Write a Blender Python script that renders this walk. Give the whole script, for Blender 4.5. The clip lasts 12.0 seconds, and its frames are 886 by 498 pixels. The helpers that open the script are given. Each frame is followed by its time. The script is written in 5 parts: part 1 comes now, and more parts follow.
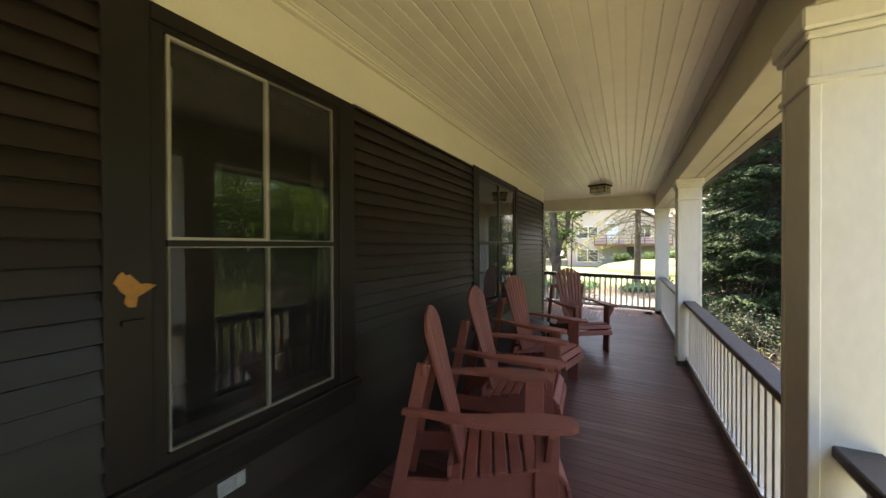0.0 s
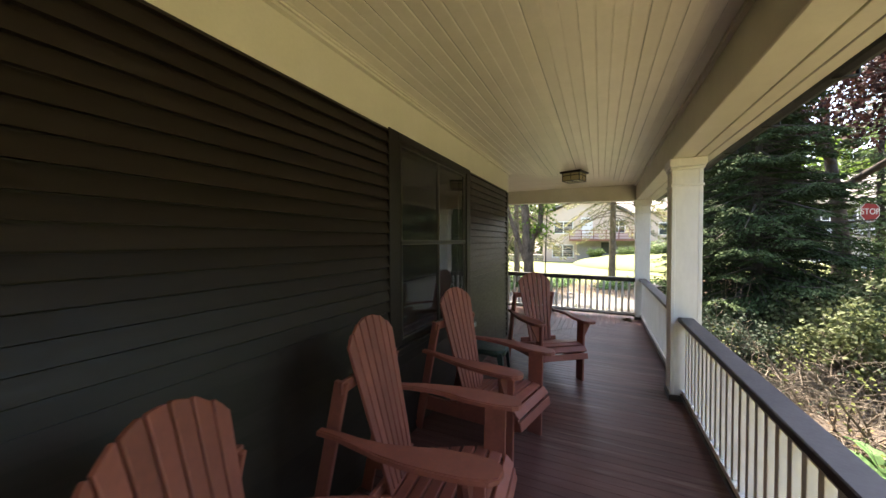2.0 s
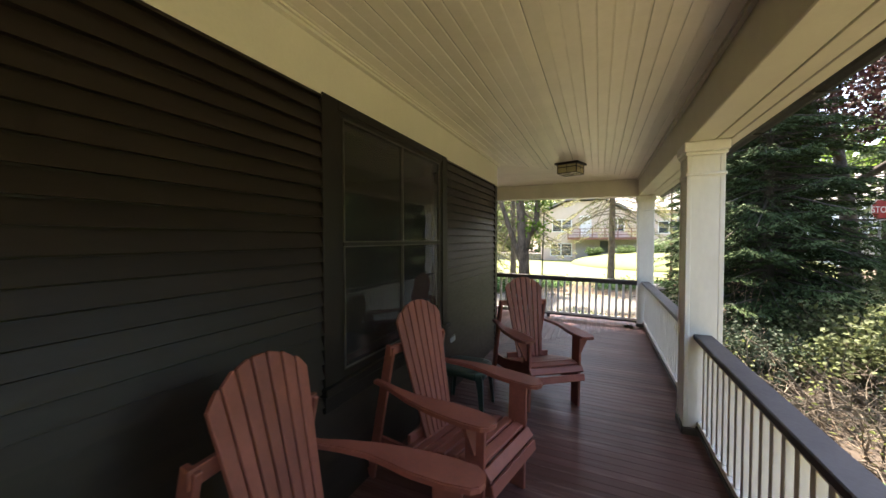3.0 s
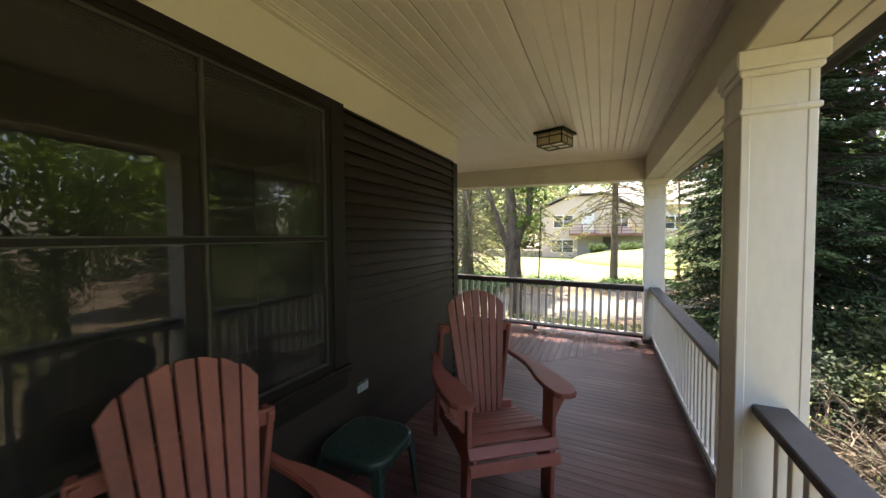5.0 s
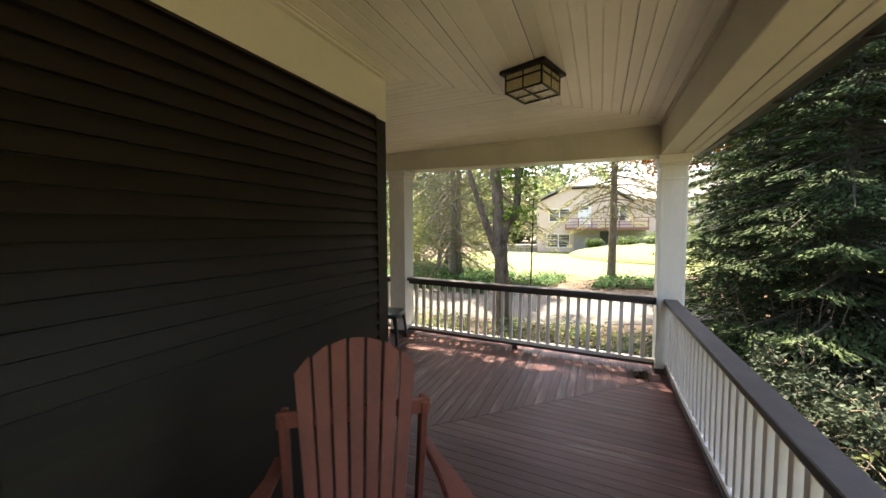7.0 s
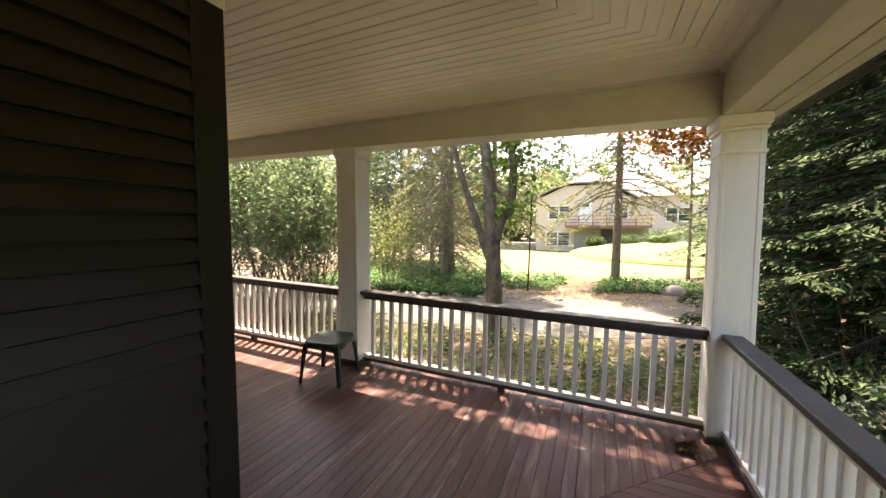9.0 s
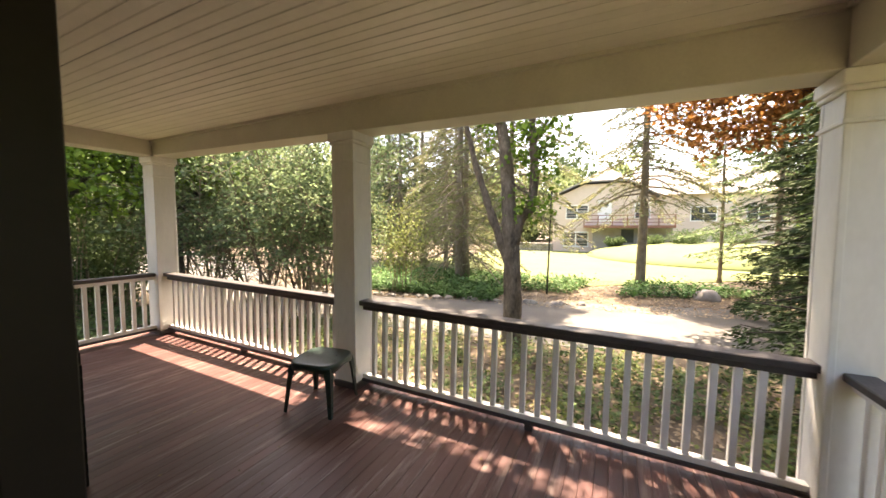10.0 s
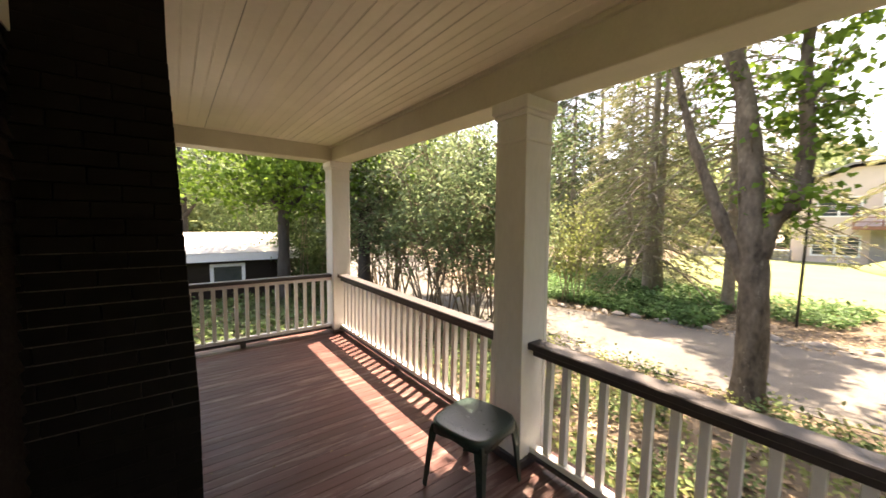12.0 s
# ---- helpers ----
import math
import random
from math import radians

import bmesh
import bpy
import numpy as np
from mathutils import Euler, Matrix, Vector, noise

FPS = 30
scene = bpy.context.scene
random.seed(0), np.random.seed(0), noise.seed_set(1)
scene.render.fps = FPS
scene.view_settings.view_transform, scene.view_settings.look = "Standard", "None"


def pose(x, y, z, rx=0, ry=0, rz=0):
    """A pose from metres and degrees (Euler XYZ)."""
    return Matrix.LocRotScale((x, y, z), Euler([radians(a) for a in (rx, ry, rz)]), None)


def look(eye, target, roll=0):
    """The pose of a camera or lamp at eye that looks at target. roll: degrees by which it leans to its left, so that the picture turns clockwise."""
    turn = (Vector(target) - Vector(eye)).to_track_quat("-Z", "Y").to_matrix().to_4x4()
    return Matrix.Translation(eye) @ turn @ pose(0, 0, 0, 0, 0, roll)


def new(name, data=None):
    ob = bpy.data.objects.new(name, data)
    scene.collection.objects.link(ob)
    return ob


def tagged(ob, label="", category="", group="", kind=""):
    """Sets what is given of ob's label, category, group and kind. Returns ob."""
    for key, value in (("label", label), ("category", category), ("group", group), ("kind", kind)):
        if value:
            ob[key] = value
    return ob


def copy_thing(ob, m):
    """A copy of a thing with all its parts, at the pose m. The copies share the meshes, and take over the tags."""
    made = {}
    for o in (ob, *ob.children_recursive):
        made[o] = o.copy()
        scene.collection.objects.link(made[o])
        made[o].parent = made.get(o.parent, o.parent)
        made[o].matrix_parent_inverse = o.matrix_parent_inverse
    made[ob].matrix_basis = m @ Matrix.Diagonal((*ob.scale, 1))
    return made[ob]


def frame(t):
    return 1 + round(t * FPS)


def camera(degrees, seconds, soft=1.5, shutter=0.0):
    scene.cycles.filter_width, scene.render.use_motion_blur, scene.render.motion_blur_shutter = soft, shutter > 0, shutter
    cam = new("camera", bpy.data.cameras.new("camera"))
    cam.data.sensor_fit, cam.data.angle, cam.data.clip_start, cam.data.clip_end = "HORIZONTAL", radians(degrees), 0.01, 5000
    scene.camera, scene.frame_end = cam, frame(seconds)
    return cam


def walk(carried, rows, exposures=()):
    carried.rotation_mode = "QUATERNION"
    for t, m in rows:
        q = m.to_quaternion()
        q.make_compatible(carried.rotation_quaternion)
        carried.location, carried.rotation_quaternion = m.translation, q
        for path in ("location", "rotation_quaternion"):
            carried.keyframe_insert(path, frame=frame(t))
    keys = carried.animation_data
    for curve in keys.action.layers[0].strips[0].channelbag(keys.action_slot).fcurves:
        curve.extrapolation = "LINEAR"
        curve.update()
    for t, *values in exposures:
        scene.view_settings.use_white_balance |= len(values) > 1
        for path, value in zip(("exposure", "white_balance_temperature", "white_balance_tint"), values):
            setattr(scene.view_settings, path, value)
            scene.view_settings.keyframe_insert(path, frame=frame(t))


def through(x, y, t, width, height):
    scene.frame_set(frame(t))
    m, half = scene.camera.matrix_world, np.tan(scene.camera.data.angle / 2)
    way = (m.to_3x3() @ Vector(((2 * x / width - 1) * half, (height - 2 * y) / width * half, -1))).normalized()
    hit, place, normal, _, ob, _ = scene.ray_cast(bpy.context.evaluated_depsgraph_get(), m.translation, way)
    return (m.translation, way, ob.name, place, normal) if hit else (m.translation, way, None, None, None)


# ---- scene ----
cam = camera(102.9, 12.0, soft=1.5, shutter=0.3)
METRES, EYE, TILT, LEAN, TURN = 8.0, 1.56, 0.0, 0.0, 27.5
ROWS = [
    (0.0, 0.0, 0.0, 0.0, -0.0, -0.43, 0.22),
    (0.5, 0.0168, 0.0367, 0.0027, -0.89, -0.66, 0.33),
    (1.0, 0.0316, 0.0746, 0.004, -1.78, -0.87, 0.27),
    (1.5, 0.0488, 0.1118, 0.0053, -2.64, -0.88, 0.28),
    (2.0, 0.0704, 0.1508, 0.0063, -3.44, -1.27, 0.23),
    (2.5, 0.088, 0.1889, 0.006, -3.65, -1.42, 0.14),
    (3.0, 0.1083, 0.2258, 0.0087, -3.62, -1.59, 0.12),
    (5.0, 0.2034, 0.3828, 0.0065, -3.11, -2.11, 0.36),
    (5.5, 0.2233, 0.4214, 0.0054, -3.58, -2.19, 0.26),
    (6.0, 0.2395, 0.4642, 0.0063, -3.86, -2.59, 0.1),
    (6.5, 0.26, 0.5034, 0.0056, -3.4, -2.65, 0.32),
    (7.0, 0.2827, 0.544, 0.0069, -3.56, -3.09, 0.25),
    (9.0, 0.3398, 0.7051, 0.0083, -3.71, -3.58, -0.09),
    (9.5, 0.3437, 0.7433, 0.0076, -2.96, -3.57, -0.01),
    (10.0, 0.3451, 0.7842, 0.0061, -1.4, -3.58, -0.13),
    (10.5, 0.3399, 0.8175, 0.0073, 4.46, -3.56, -0.14),
    (11.0, 0.3269, 0.8511, 0.0084, 10.63, -3.75, -0.21),
    (11.5, 0.3183, 0.8818, 0.0098, 17.27, -3.78, -0.34),
    (12.0, 0.3126, 0.9138, 0.0141, 25.11, -3.87, -0.4),
]
walk(cam, [(t, pose(0, 0, EYE, TILT, LEAN, TURN) @ pose(METRES * x, METRES * y, METRES * z, 90 + pitch, roll, yaw)) for t, x, y, z, yaw, pitch, roll in ROWS],
     exposures=[(0.0, 2.84, 7150, 15), (7.0, 2.74, 7600, 15), (12.0, 2.82, 8650, 20)])

# ---- world and sun ----
SUN_EL, SUN_AZ = 67.0, -20.0        # degrees above the horizon; degrees from +y towards +x
world = bpy.data.worlds.new("sky")
scene.world = world
world.use_nodes = True
wn = world.node_tree.nodes
sky = wn.new("ShaderNodeTexSky")
sky.sky_type = "NISHITA"
sky.sun_disc = False
sky.sun_elevation = radians(SUN_EL)
sky.sun_rotation = radians(SUN_AZ)
sky.air_density, sky.dust_density = 1.0, 2.5
world.node_tree.links.new(sky.outputs[0], wn["Background"].inputs[0])
wn["Background"].inputs[1].default_value = 0.15
sun = new("sun", bpy.data.lights.new("sun", "SUN"))
sun.data.energy, sun.data.angle, sun.data.color = 5.0, radians(0.55), (1.0, 0.93, 0.82)
sun_dir = Vector((math.sin(radians(SUN_AZ)) * math.cos(radians(SUN_EL)), math.cos(radians(SUN_AZ)) * math.cos(radians(SUN_EL)), math.sin(radians(SUN_EL))))
sun.matrix_world = look(sun_dir * 60, (0, 0, 0))


# ---- materials ----
def surface(name, low, high, scale=6.0, grain=(1, 1, 1), rough=0.6, bump=0.15, fine=60.0, vary=0.0, metal=0.0, wear=None, wear_amount=0.0, island=False, through=0.0, stain=0.35, shine=0.5, soft=0.04):
    """A procedural material: two colours mixed by a broad and a fine noise, with bump and optional worn flecks."""
    m = bpy.data.materials.new(name)
    m.use_nodes = True
    nt = m.node_tree
    n, l = nt.nodes, nt.links
    b = n["Principled BSDF"]
    co = n.new("ShaderNodeTexCoord")
    mp = n.new("ShaderNodeMapping")
    mp.inputs["Scale"].default_value = grain
    l.new(co.outputs["Object"], mp.inputs[0])
    info = n.new("ShaderNodeObjectInfo")
    shift = n.new("ShaderNodeVectorMath")
    shift.operation = "SCALE"
    shift.inputs[0].default_value = (13.1, 7.7, 5.3)
    l.new(info.outputs["Random"], shift.inputs["Scale"])
    add = n.new("ShaderNodeVectorMath")
    l.new(mp.outputs[0], add.inputs[0])
    l.new(shift.outputs[0], add.inputs[1])
    big = n.new("ShaderNodeTexNoise")
    big.inputs["Scale"].default_value = scale
    big.inputs["Detail"].default_value = 4
    big.inputs["Roughness"].default_value = 0.6
    small = n.new("ShaderNodeTexNoise")
    small.inputs["Scale"].default_value = fine
    small.inputs["Detail"].default_value = 3
    for q in (big, small):
        l.new(add.outputs[0], q.inputs["Vector"])
    mixer = n.new("ShaderNodeMath")
    mixer.operation = "MULTIPLY_ADD"
    mixer.inputs[1].default_value = stain
    half = n.new("ShaderNodeMath")
    half.operation = "MULTIPLY"
    half.inputs[1].default_value = 1 - stain
    l.new(big.outputs[0], half.inputs[0])
    l.new(small.outputs[0], mixer.inputs[0])
    l.new(half.outputs[0], mixer.inputs[2])
    ramp = n.new("ShaderNodeMapRange")
    ramp.inputs["From Min"].default_value, ramp.inputs["From Max"].default_value = 0.32, 0.68
    l.new(mixer.outputs[0], ramp.inputs[0])
    mix = n.new("ShaderNodeMix")
    mix.data_type = "RGBA"
    mix.inputs["A"].default_value, mix.inputs["B"].default_value = (*low, 1), (*high, 1)
    l.new(ramp.outputs[0], mix.inputs["Factor"])
    colour = mix.outputs["Result"]
    if wear:
        chip = n.new("ShaderNodeTexNoise")
        chip.inputs["Scale"].default_value = 9.0
        chip.inputs["Detail"].default_value = 9
        chip.inputs["Roughness"].default_value = 0.75
        l.new(add.outputs[0], chip.inputs["Vector"])
        edge = n.new("ShaderNodeMapRange")
        edge.inputs["From Min"].default_value, edge.inputs["From Max"].default_value = 0.74 - wear_amount, 0.74 - wear_amount + soft
        l.new(chip.outputs[0], edge.inputs[0])
        worn = n.new("ShaderNodeMix")
        worn.data_type = "RGBA"
        worn.inputs["B"].default_value = (*wear, 1)
        l.new(edge.outputs[0], worn.inputs["Factor"])
        l.new(colour, worn.inputs["A"])
        colour = worn.outputs["Result"]
    if vary:
        spread = n.new("ShaderNodeMapRange")
        spread.inputs["To Min"].default_value, spread.inputs["To Max"].default_value = 1 - vary, 1 + vary
        if island:
            geo = n.new("ShaderNodeNewGeometry")
            l.new(geo.outputs["Random Per Island"], spread.inputs[0])
        else:
            l.new(info.outputs["Random"], spread.inputs[0])
        tone = n.new("ShaderNodeVectorMath")
        tone.operation = "SCALE"
        l.new(colour, tone.inputs[0])
        l.new(spread.outputs[0], tone.inputs["Scale"])
        colour = tone.outputs[0]
    l.new(colour, b.inputs["Base Color"])
    b.inputs["Metallic"].default_value = metal
    b.inputs["Specular IOR Level"].default_value = shine
    gloss = n.new("ShaderNodeMapRange")
    gloss.inputs["To Min"].default_value, gloss.inputs["To Max"].default_value = max(0.05, rough - 0.16), min(1.0, rough + 0.18)
    l.new(small.outputs[0], gloss.inputs[0])
    l.new(gloss.outputs[0], b.inputs["Roughness"])
    if bump:
        bp = n.new("ShaderNodeBump")
        bp.inputs["Strength"].default_value, bp.inputs["Distance"].default_value = bump, 0.01
        l.new(mixer.outputs[0], bp.inputs["Height"])
        l.new(bp.outputs[0], b.inputs["Normal"])
    if through:
        tr = n.new("ShaderNodeBsdfTranslucent")
        l.new(colour, tr.inputs[0])
        ms = n.new("ShaderNodeMixShader")
        ms.inputs[0].default_value = through
        l.new(b.outputs[0], ms.inputs[1])
        l.new(tr.outputs[0], ms.inputs[2])
        l.new(ms.outputs[0], n["Material Output"].inputs["Surface"])
    return m


def leaf_mat(name, low, high, through=0.45, rough=0.55, vary=0.45):
    return surface(name, low, high, scale=0.7, fine=5.0, shine=0.2, rough=max(rough, 0.65), bump=0, vary=vary, island=True, through=through)


SIDING = surface("siding_paint", (0.0150, 0.0103, 0.0085), (0.0255, 0.0182, 0.0152), scale=3, grain=(1, 0.25, 1.5), fine=40, rough=0.38, bump=0.12, vary=0.14, shine=0.27)
TRIM_DARK = surface("dark_trim_paint", (0.0125, 0.0098, 0.0083), (0.019, 0.0152, 0.0132), scale=4, rough=0.45, bump=0.08, shine=0.27, wear=(0.3, 0.28, 0.24), wear_amount=0.03)
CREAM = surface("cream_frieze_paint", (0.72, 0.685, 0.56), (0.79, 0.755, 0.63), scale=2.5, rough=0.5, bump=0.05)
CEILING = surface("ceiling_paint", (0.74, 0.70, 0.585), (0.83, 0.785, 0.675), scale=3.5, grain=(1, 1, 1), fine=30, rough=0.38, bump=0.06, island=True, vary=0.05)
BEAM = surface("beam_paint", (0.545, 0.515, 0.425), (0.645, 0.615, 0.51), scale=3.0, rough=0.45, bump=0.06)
WHITE = surface("white_paint", (0.72, 0.715, 0.69), (0.83, 0.825, 0.80), scale=4, grain=(1, 1, 0.4), fine=35, rough=0.5, bump=0.12, wear=(0.34, 0.31, 0.26), wear_amount=0.02)
DECK = surface("deck_paint", (0.064, 0.0265, 0.0245), (0.132, 0.060, 0.054), scale=5, grain=(0.09, 1, 1), fine=45, rough=0.42, bump=0.5, vary=0.16, wear=(0.22, 0.145, 0.125), wear_amount=0.20, shine=0.3, soft=0.16)
# real wear, but paler and denser than on DECK to whiten sunlit boards
DECK_FAR = surface("deck_paint_far", (0.064, 0.0265, 0.0245), (0.132, 0.060, 0.054), scale=5, grain=(1, 0.09, 1), fine=45, rough=0.42, bump=0.5, vary=0.16, wear=(0.27, 0.19, 0.17), wear_amount=0.22, shine=0.3, soft=0.16)
RAIL = surface("rail_paint", (0.035, 0.031, 0.033), (0.07, 0.062, 0.064), scale=7, fine=60, rough=0.5, bump=0.25, wear=(0.3, 0.29, 0.28), wear_amount=0.045)
CHAIR = surface("chair_stain", (0.2, 0.062, 0.048), (0.315, 0.1, 0.077), scale=4, grain=(1, 1, 1), fine=50, rough=0.55, bump=0.15, vary=0.14, wear=(0.36, 0.16, 0.125), wear_amount=0.05)
GREEN_PLASTIC = surface("green_plastic", (0.014, 0.032, 0.027), (0.022, 0.045, 0.039), scale=8, rough=0.32, bump=0.05)
IRON = surface("dark_bronze", (0.012, 0.01, 0.009), (0.025, 0.02, 0.017), scale=12, rough=0.45, bump=0.1, metal=0.3)
LAMP_GLASS = surface("amber_lamp_glass", (0.42, 0.36, 0.22), (0.55, 0.48, 0.31), scale=10, rough=0.25, bump=0.05)
# storm frame metal in three tones: pale, middle and dark
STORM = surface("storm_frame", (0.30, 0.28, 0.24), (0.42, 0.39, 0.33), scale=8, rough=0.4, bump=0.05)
STORM_MID = surface("mid_storm_frame", (0.14, 0.13, 0.11), (0.24, 0.225, 0.19), scale=8, rough=0.45, bump=0.05)
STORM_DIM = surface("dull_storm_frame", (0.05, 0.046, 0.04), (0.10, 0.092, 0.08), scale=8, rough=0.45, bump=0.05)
BRICK = surface("painted_brick", (0.008, 0.0064, 0.006), (0.016, 0.013, 0.012), scale=7, rough=0.75, bump=0.3, vary=0.2, shine=0.15)
MORTAR = surface("worn_mortar", (0.02, 0.018, 0.016), (0.12, 0.11, 0.10), scale=6, rough=0.9, bump=0.3)
# near-black base colour stands in for an unlit interior
DARK_ROOM = surface("darkened_interior", (0.02, 0.018, 0.016), (0.03, 0.027, 0.024), scale=2, rough=0.8, bump=0)
SHINGLE = surface("roof_shingle", (0.20, 0.185, 0.17), (0.30, 0.28, 0.26), scale=8, rough=0.9, bump=0.4)
SOIL = surface("leaf_litter_soil", (0.05, 0.036, 0.024), (0.15, 0.112, 0.072), scale=2.2, fine=25, rough=0.95, bump=0.6)
SHADED_SOIL = surface("shaded_garden_soil", (0.026, 0.019, 0.014), (0.075, 0.056, 0.04), scale=2.5, fine=28, rough=0.95, bump=0.7)
GRAVEL = surface("gravel", (0.055, 0.052, 0.047), (0.14, 0.132, 0.118), scale=0.8, fine=30, rough=0.95, bump=0.7, stain=0.5)
LAWN = surface("lawn_grass", (0.085, 0.115, 0.03), (0.155, 0.175, 0.055), scale=0.6, fine=20, rough=0.95, bump=0.8, stain=0.5)
DRY_GRASS = surface("dry_grass", (0.15, 0.145, 0.062), (0.24, 0.222, 0.105), scale=0.8, fine=22, rough=0.95, bump=0.7, stain=0.5)
BARK = surface("maple_bark", (0.04, 0.03, 0.022), (0.21, 0.165, 0.12), scale=5, grain=(1, 1, 0.45), fine=22, rough=0.95, bump=1.0, wear=(0.26, 0.22, 0.165), wear_amount=0.13, shine=0.15)
BARK_SPRUCE = surface("spruce_bark", (0.13, 0.105, 0.08), (0.31, 0.255, 0.195), scale=9, grain=(1, 1, 0.5), fine=30, rough=0.95, bump=0.9)
BARK_DARK = surface("dark_bark", (0.03, 0.025, 0.02), (0.075, 0.062, 0.05), scale=7, grain=(1, 1, 0.3), fine=30, rough=0.95, bump=0.8)
# darker copy of the cane colour, for canes that stand in shade
CANE_SHADED = surface("shaded_brown_cane", (0.055, 0.042, 0.032), (0.15, 0.118, 0.085), scale=5, rough=0.9, bump=0.2, vary=0.4, island=True)
CANE_MID = surface("grey_brown_cane", (0.06, 0.05, 0.038), (0.165, 0.135, 0.1), scale=5, rough=0.9, bump=0.2, vary=0.45, island=True)
CANE = surface("bare_cane", (0.12, 0.09, 0.06), (0.27, 0.215, 0.15), scale=5, rough=0.9, bump=0.2, vary=0.4, island=True)
LEAF_MAPLE = leaf_mat("maple_leaves", (0.065, 0.135, 0.02), (0.18, 0.275, 0.045), 0.5)
LEAF_SHRUB = leaf_mat("shrub_leaves", (0.05, 0.09, 0.032), (0.12, 0.17, 0.065), 0.35)
LEAF_THICKET = leaf_mat("thicket_leaves", (0.085, 0.14, 0.065), (0.24, 0.30, 0.16), 0.5)
LEAF_LIGHT = leaf_mat("pale_shrub_leaves", (0.10, 0.14, 0.04), (0.22, 0.24, 0.085), 0.45)
LEAF_PALE = leaf_mat("dull_pale_leaves", (0.06, 0.085, 0.034), (0.15, 0.17, 0.078), 0.3)
# grey-green darkened to stand in for shade below the rail
LEAF_SHADED = leaf_mat("shaded_grey_green_leaves", (0.02, 0.034, 0.02), (0.045, 0.066, 0.04), 0.2)
NEEDLE = leaf_mat("spruce_needles", (0.04, 0.068, 0.03), (0.10, 0.135, 0.06), 0.25, 0.7)
NEEDLE_DRY = leaf_mat("dry_spruce_needles", (0.13, 0.145, 0.07), (0.25, 0.25, 0.13), 0.3, 0.8)
NEEDLE_DARK = leaf_mat("hemlock_needles", (0.019, 0.036, 0.014), (0.056, 0.086, 0.031), 0.07, 0.85)
# leaf colour lightened to give the bright backdrop behind the spruces
LEAF_FAR = leaf_mat("lightened_far_leaves", (0.13, 0.18, 0.075), (0.28, 0.33, 0.15), 0.45)
# orange copy of the purple leaves, painted as backlit by the sun
LEAF_SUNLIT = leaf_mat("sunlit_copper_leaves", (0.13, 0.055, 0.028), (0.46, 0.22, 0.06), 0.55)
LEAF_PURPLE = leaf_mat("purple_leaves", (0.022, 0.012, 0.013), (0.06, 0.028, 0.025), 0.22)
LEAF_IVY = leaf_mat("ground_ivy_leaves", (0.055, 0.13, 0.042), (0.125, 0.225, 0.08), 0.35)
LEAF_DRY = leaf_mat("fallen_leaves", (0.18, 0.12, 0.07), (0.42, 0.34, 0.23), 0.2, 0.8)
LEAF_DRY0 = leaf_mat("brown_leaves", (0.06, 0.04, 0.025), (0.2, 0.14, 0.08), 0.15, 0.8)
BLOSSOM = leaf_mat("faded_blossom", (0.38, 0.24, 0.17), (0.5, 0.36, 0.25), 0.3)
HOUSE_PINK = surface("pinkish_siding", (0.60, 0.49, 0.43), (0.68, 0.56, 0.495), scale=1.5, rough=0.7, bump=0.05)
STONE = surface("field_stone", (0.2, 0.18, 0.16), (0.36, 0.33, 0.3), scale=3, rough=0.9, bump=0.5, vary=0.25, island=True)

def window_pane(name, tint, haze):
    """Clear window glass: a sharp Fresnel reflection over a see-through pane with a pale film that lifts its darks."""
    m = bpy.data.materials.new(name)
    m.use_nodes = True
    n, l = m.node_tree.nodes, m.node_tree.links
    n.remove(n["Principled BSDF"])
    clear = n.new("ShaderNodeBsdfTransparent")
    clear.inputs[0].default_value = tint
    # pale diffuse film, uneven by noise, mixed into the pane
    film = n.new("ShaderNodeBsdfDiffuse")
    film.inputs[0].default_value = (0.33, 0.31, 0.28, 1)
    co, spots = n.new("ShaderNodeTexCoord"), n.new("ShaderNodeTexNoise")
    spots.inputs["Scale"].default_value, spots.inputs["Detail"].default_value = 4.0, 6
    l.new(co.outputs["Object"], spots.inputs["Vector"])
    haze_range = n.new("ShaderNodeMapRange")
    haze_range.inputs["To Min"].default_value, haze_range.inputs["To Max"].default_value = haze * 0.5, haze * 1.5
    l.new(spots.outputs[0], haze_range.inputs[0])
    hazed = n.new("ShaderNodeMixShader")
    l.new(haze_range.outputs[0], hazed.inputs[0])
    l.new(clear.outputs[0], hazed.inputs[1])
    l.new(film.outputs[0], hazed.inputs[2])
    shine = n.new("ShaderNodeBsdfGlossy")
    shine.inputs["Roughness"].default_value = 0.0
    facing = n.new("ShaderNodeLayerWeight")
    facing.inputs["Blend"].default_value = 0.5
    steep = n.new("ShaderNodeMath")
    steep.operation = "POWER"
    steep.inputs[1].default_value = 5.0
    l.new(facing.outputs["Facing"], steep.inputs[0])
    fres = n.new("ShaderNodeMath")
    fres.operation = "MULTIPLY_ADD"
    fres.inputs[1].default_value, fres.inputs[2].default_value = 0.95, 0.045
    l.new(steep.outputs[0], fres.inputs[0])
    whole = n.new("ShaderNodeMixShader")
    l.new(fres.outputs[0], whole.inputs[0])
    l.new(hazed.outputs[0], whole.inputs[1])
    l.new(shine.outputs[0], whole.inputs[2])
    l.new(whole.outputs[0], n["Material Output"].inputs["Surface"])
    return m


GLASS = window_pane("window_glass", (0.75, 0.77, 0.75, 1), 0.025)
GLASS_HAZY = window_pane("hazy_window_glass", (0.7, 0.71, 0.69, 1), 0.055)


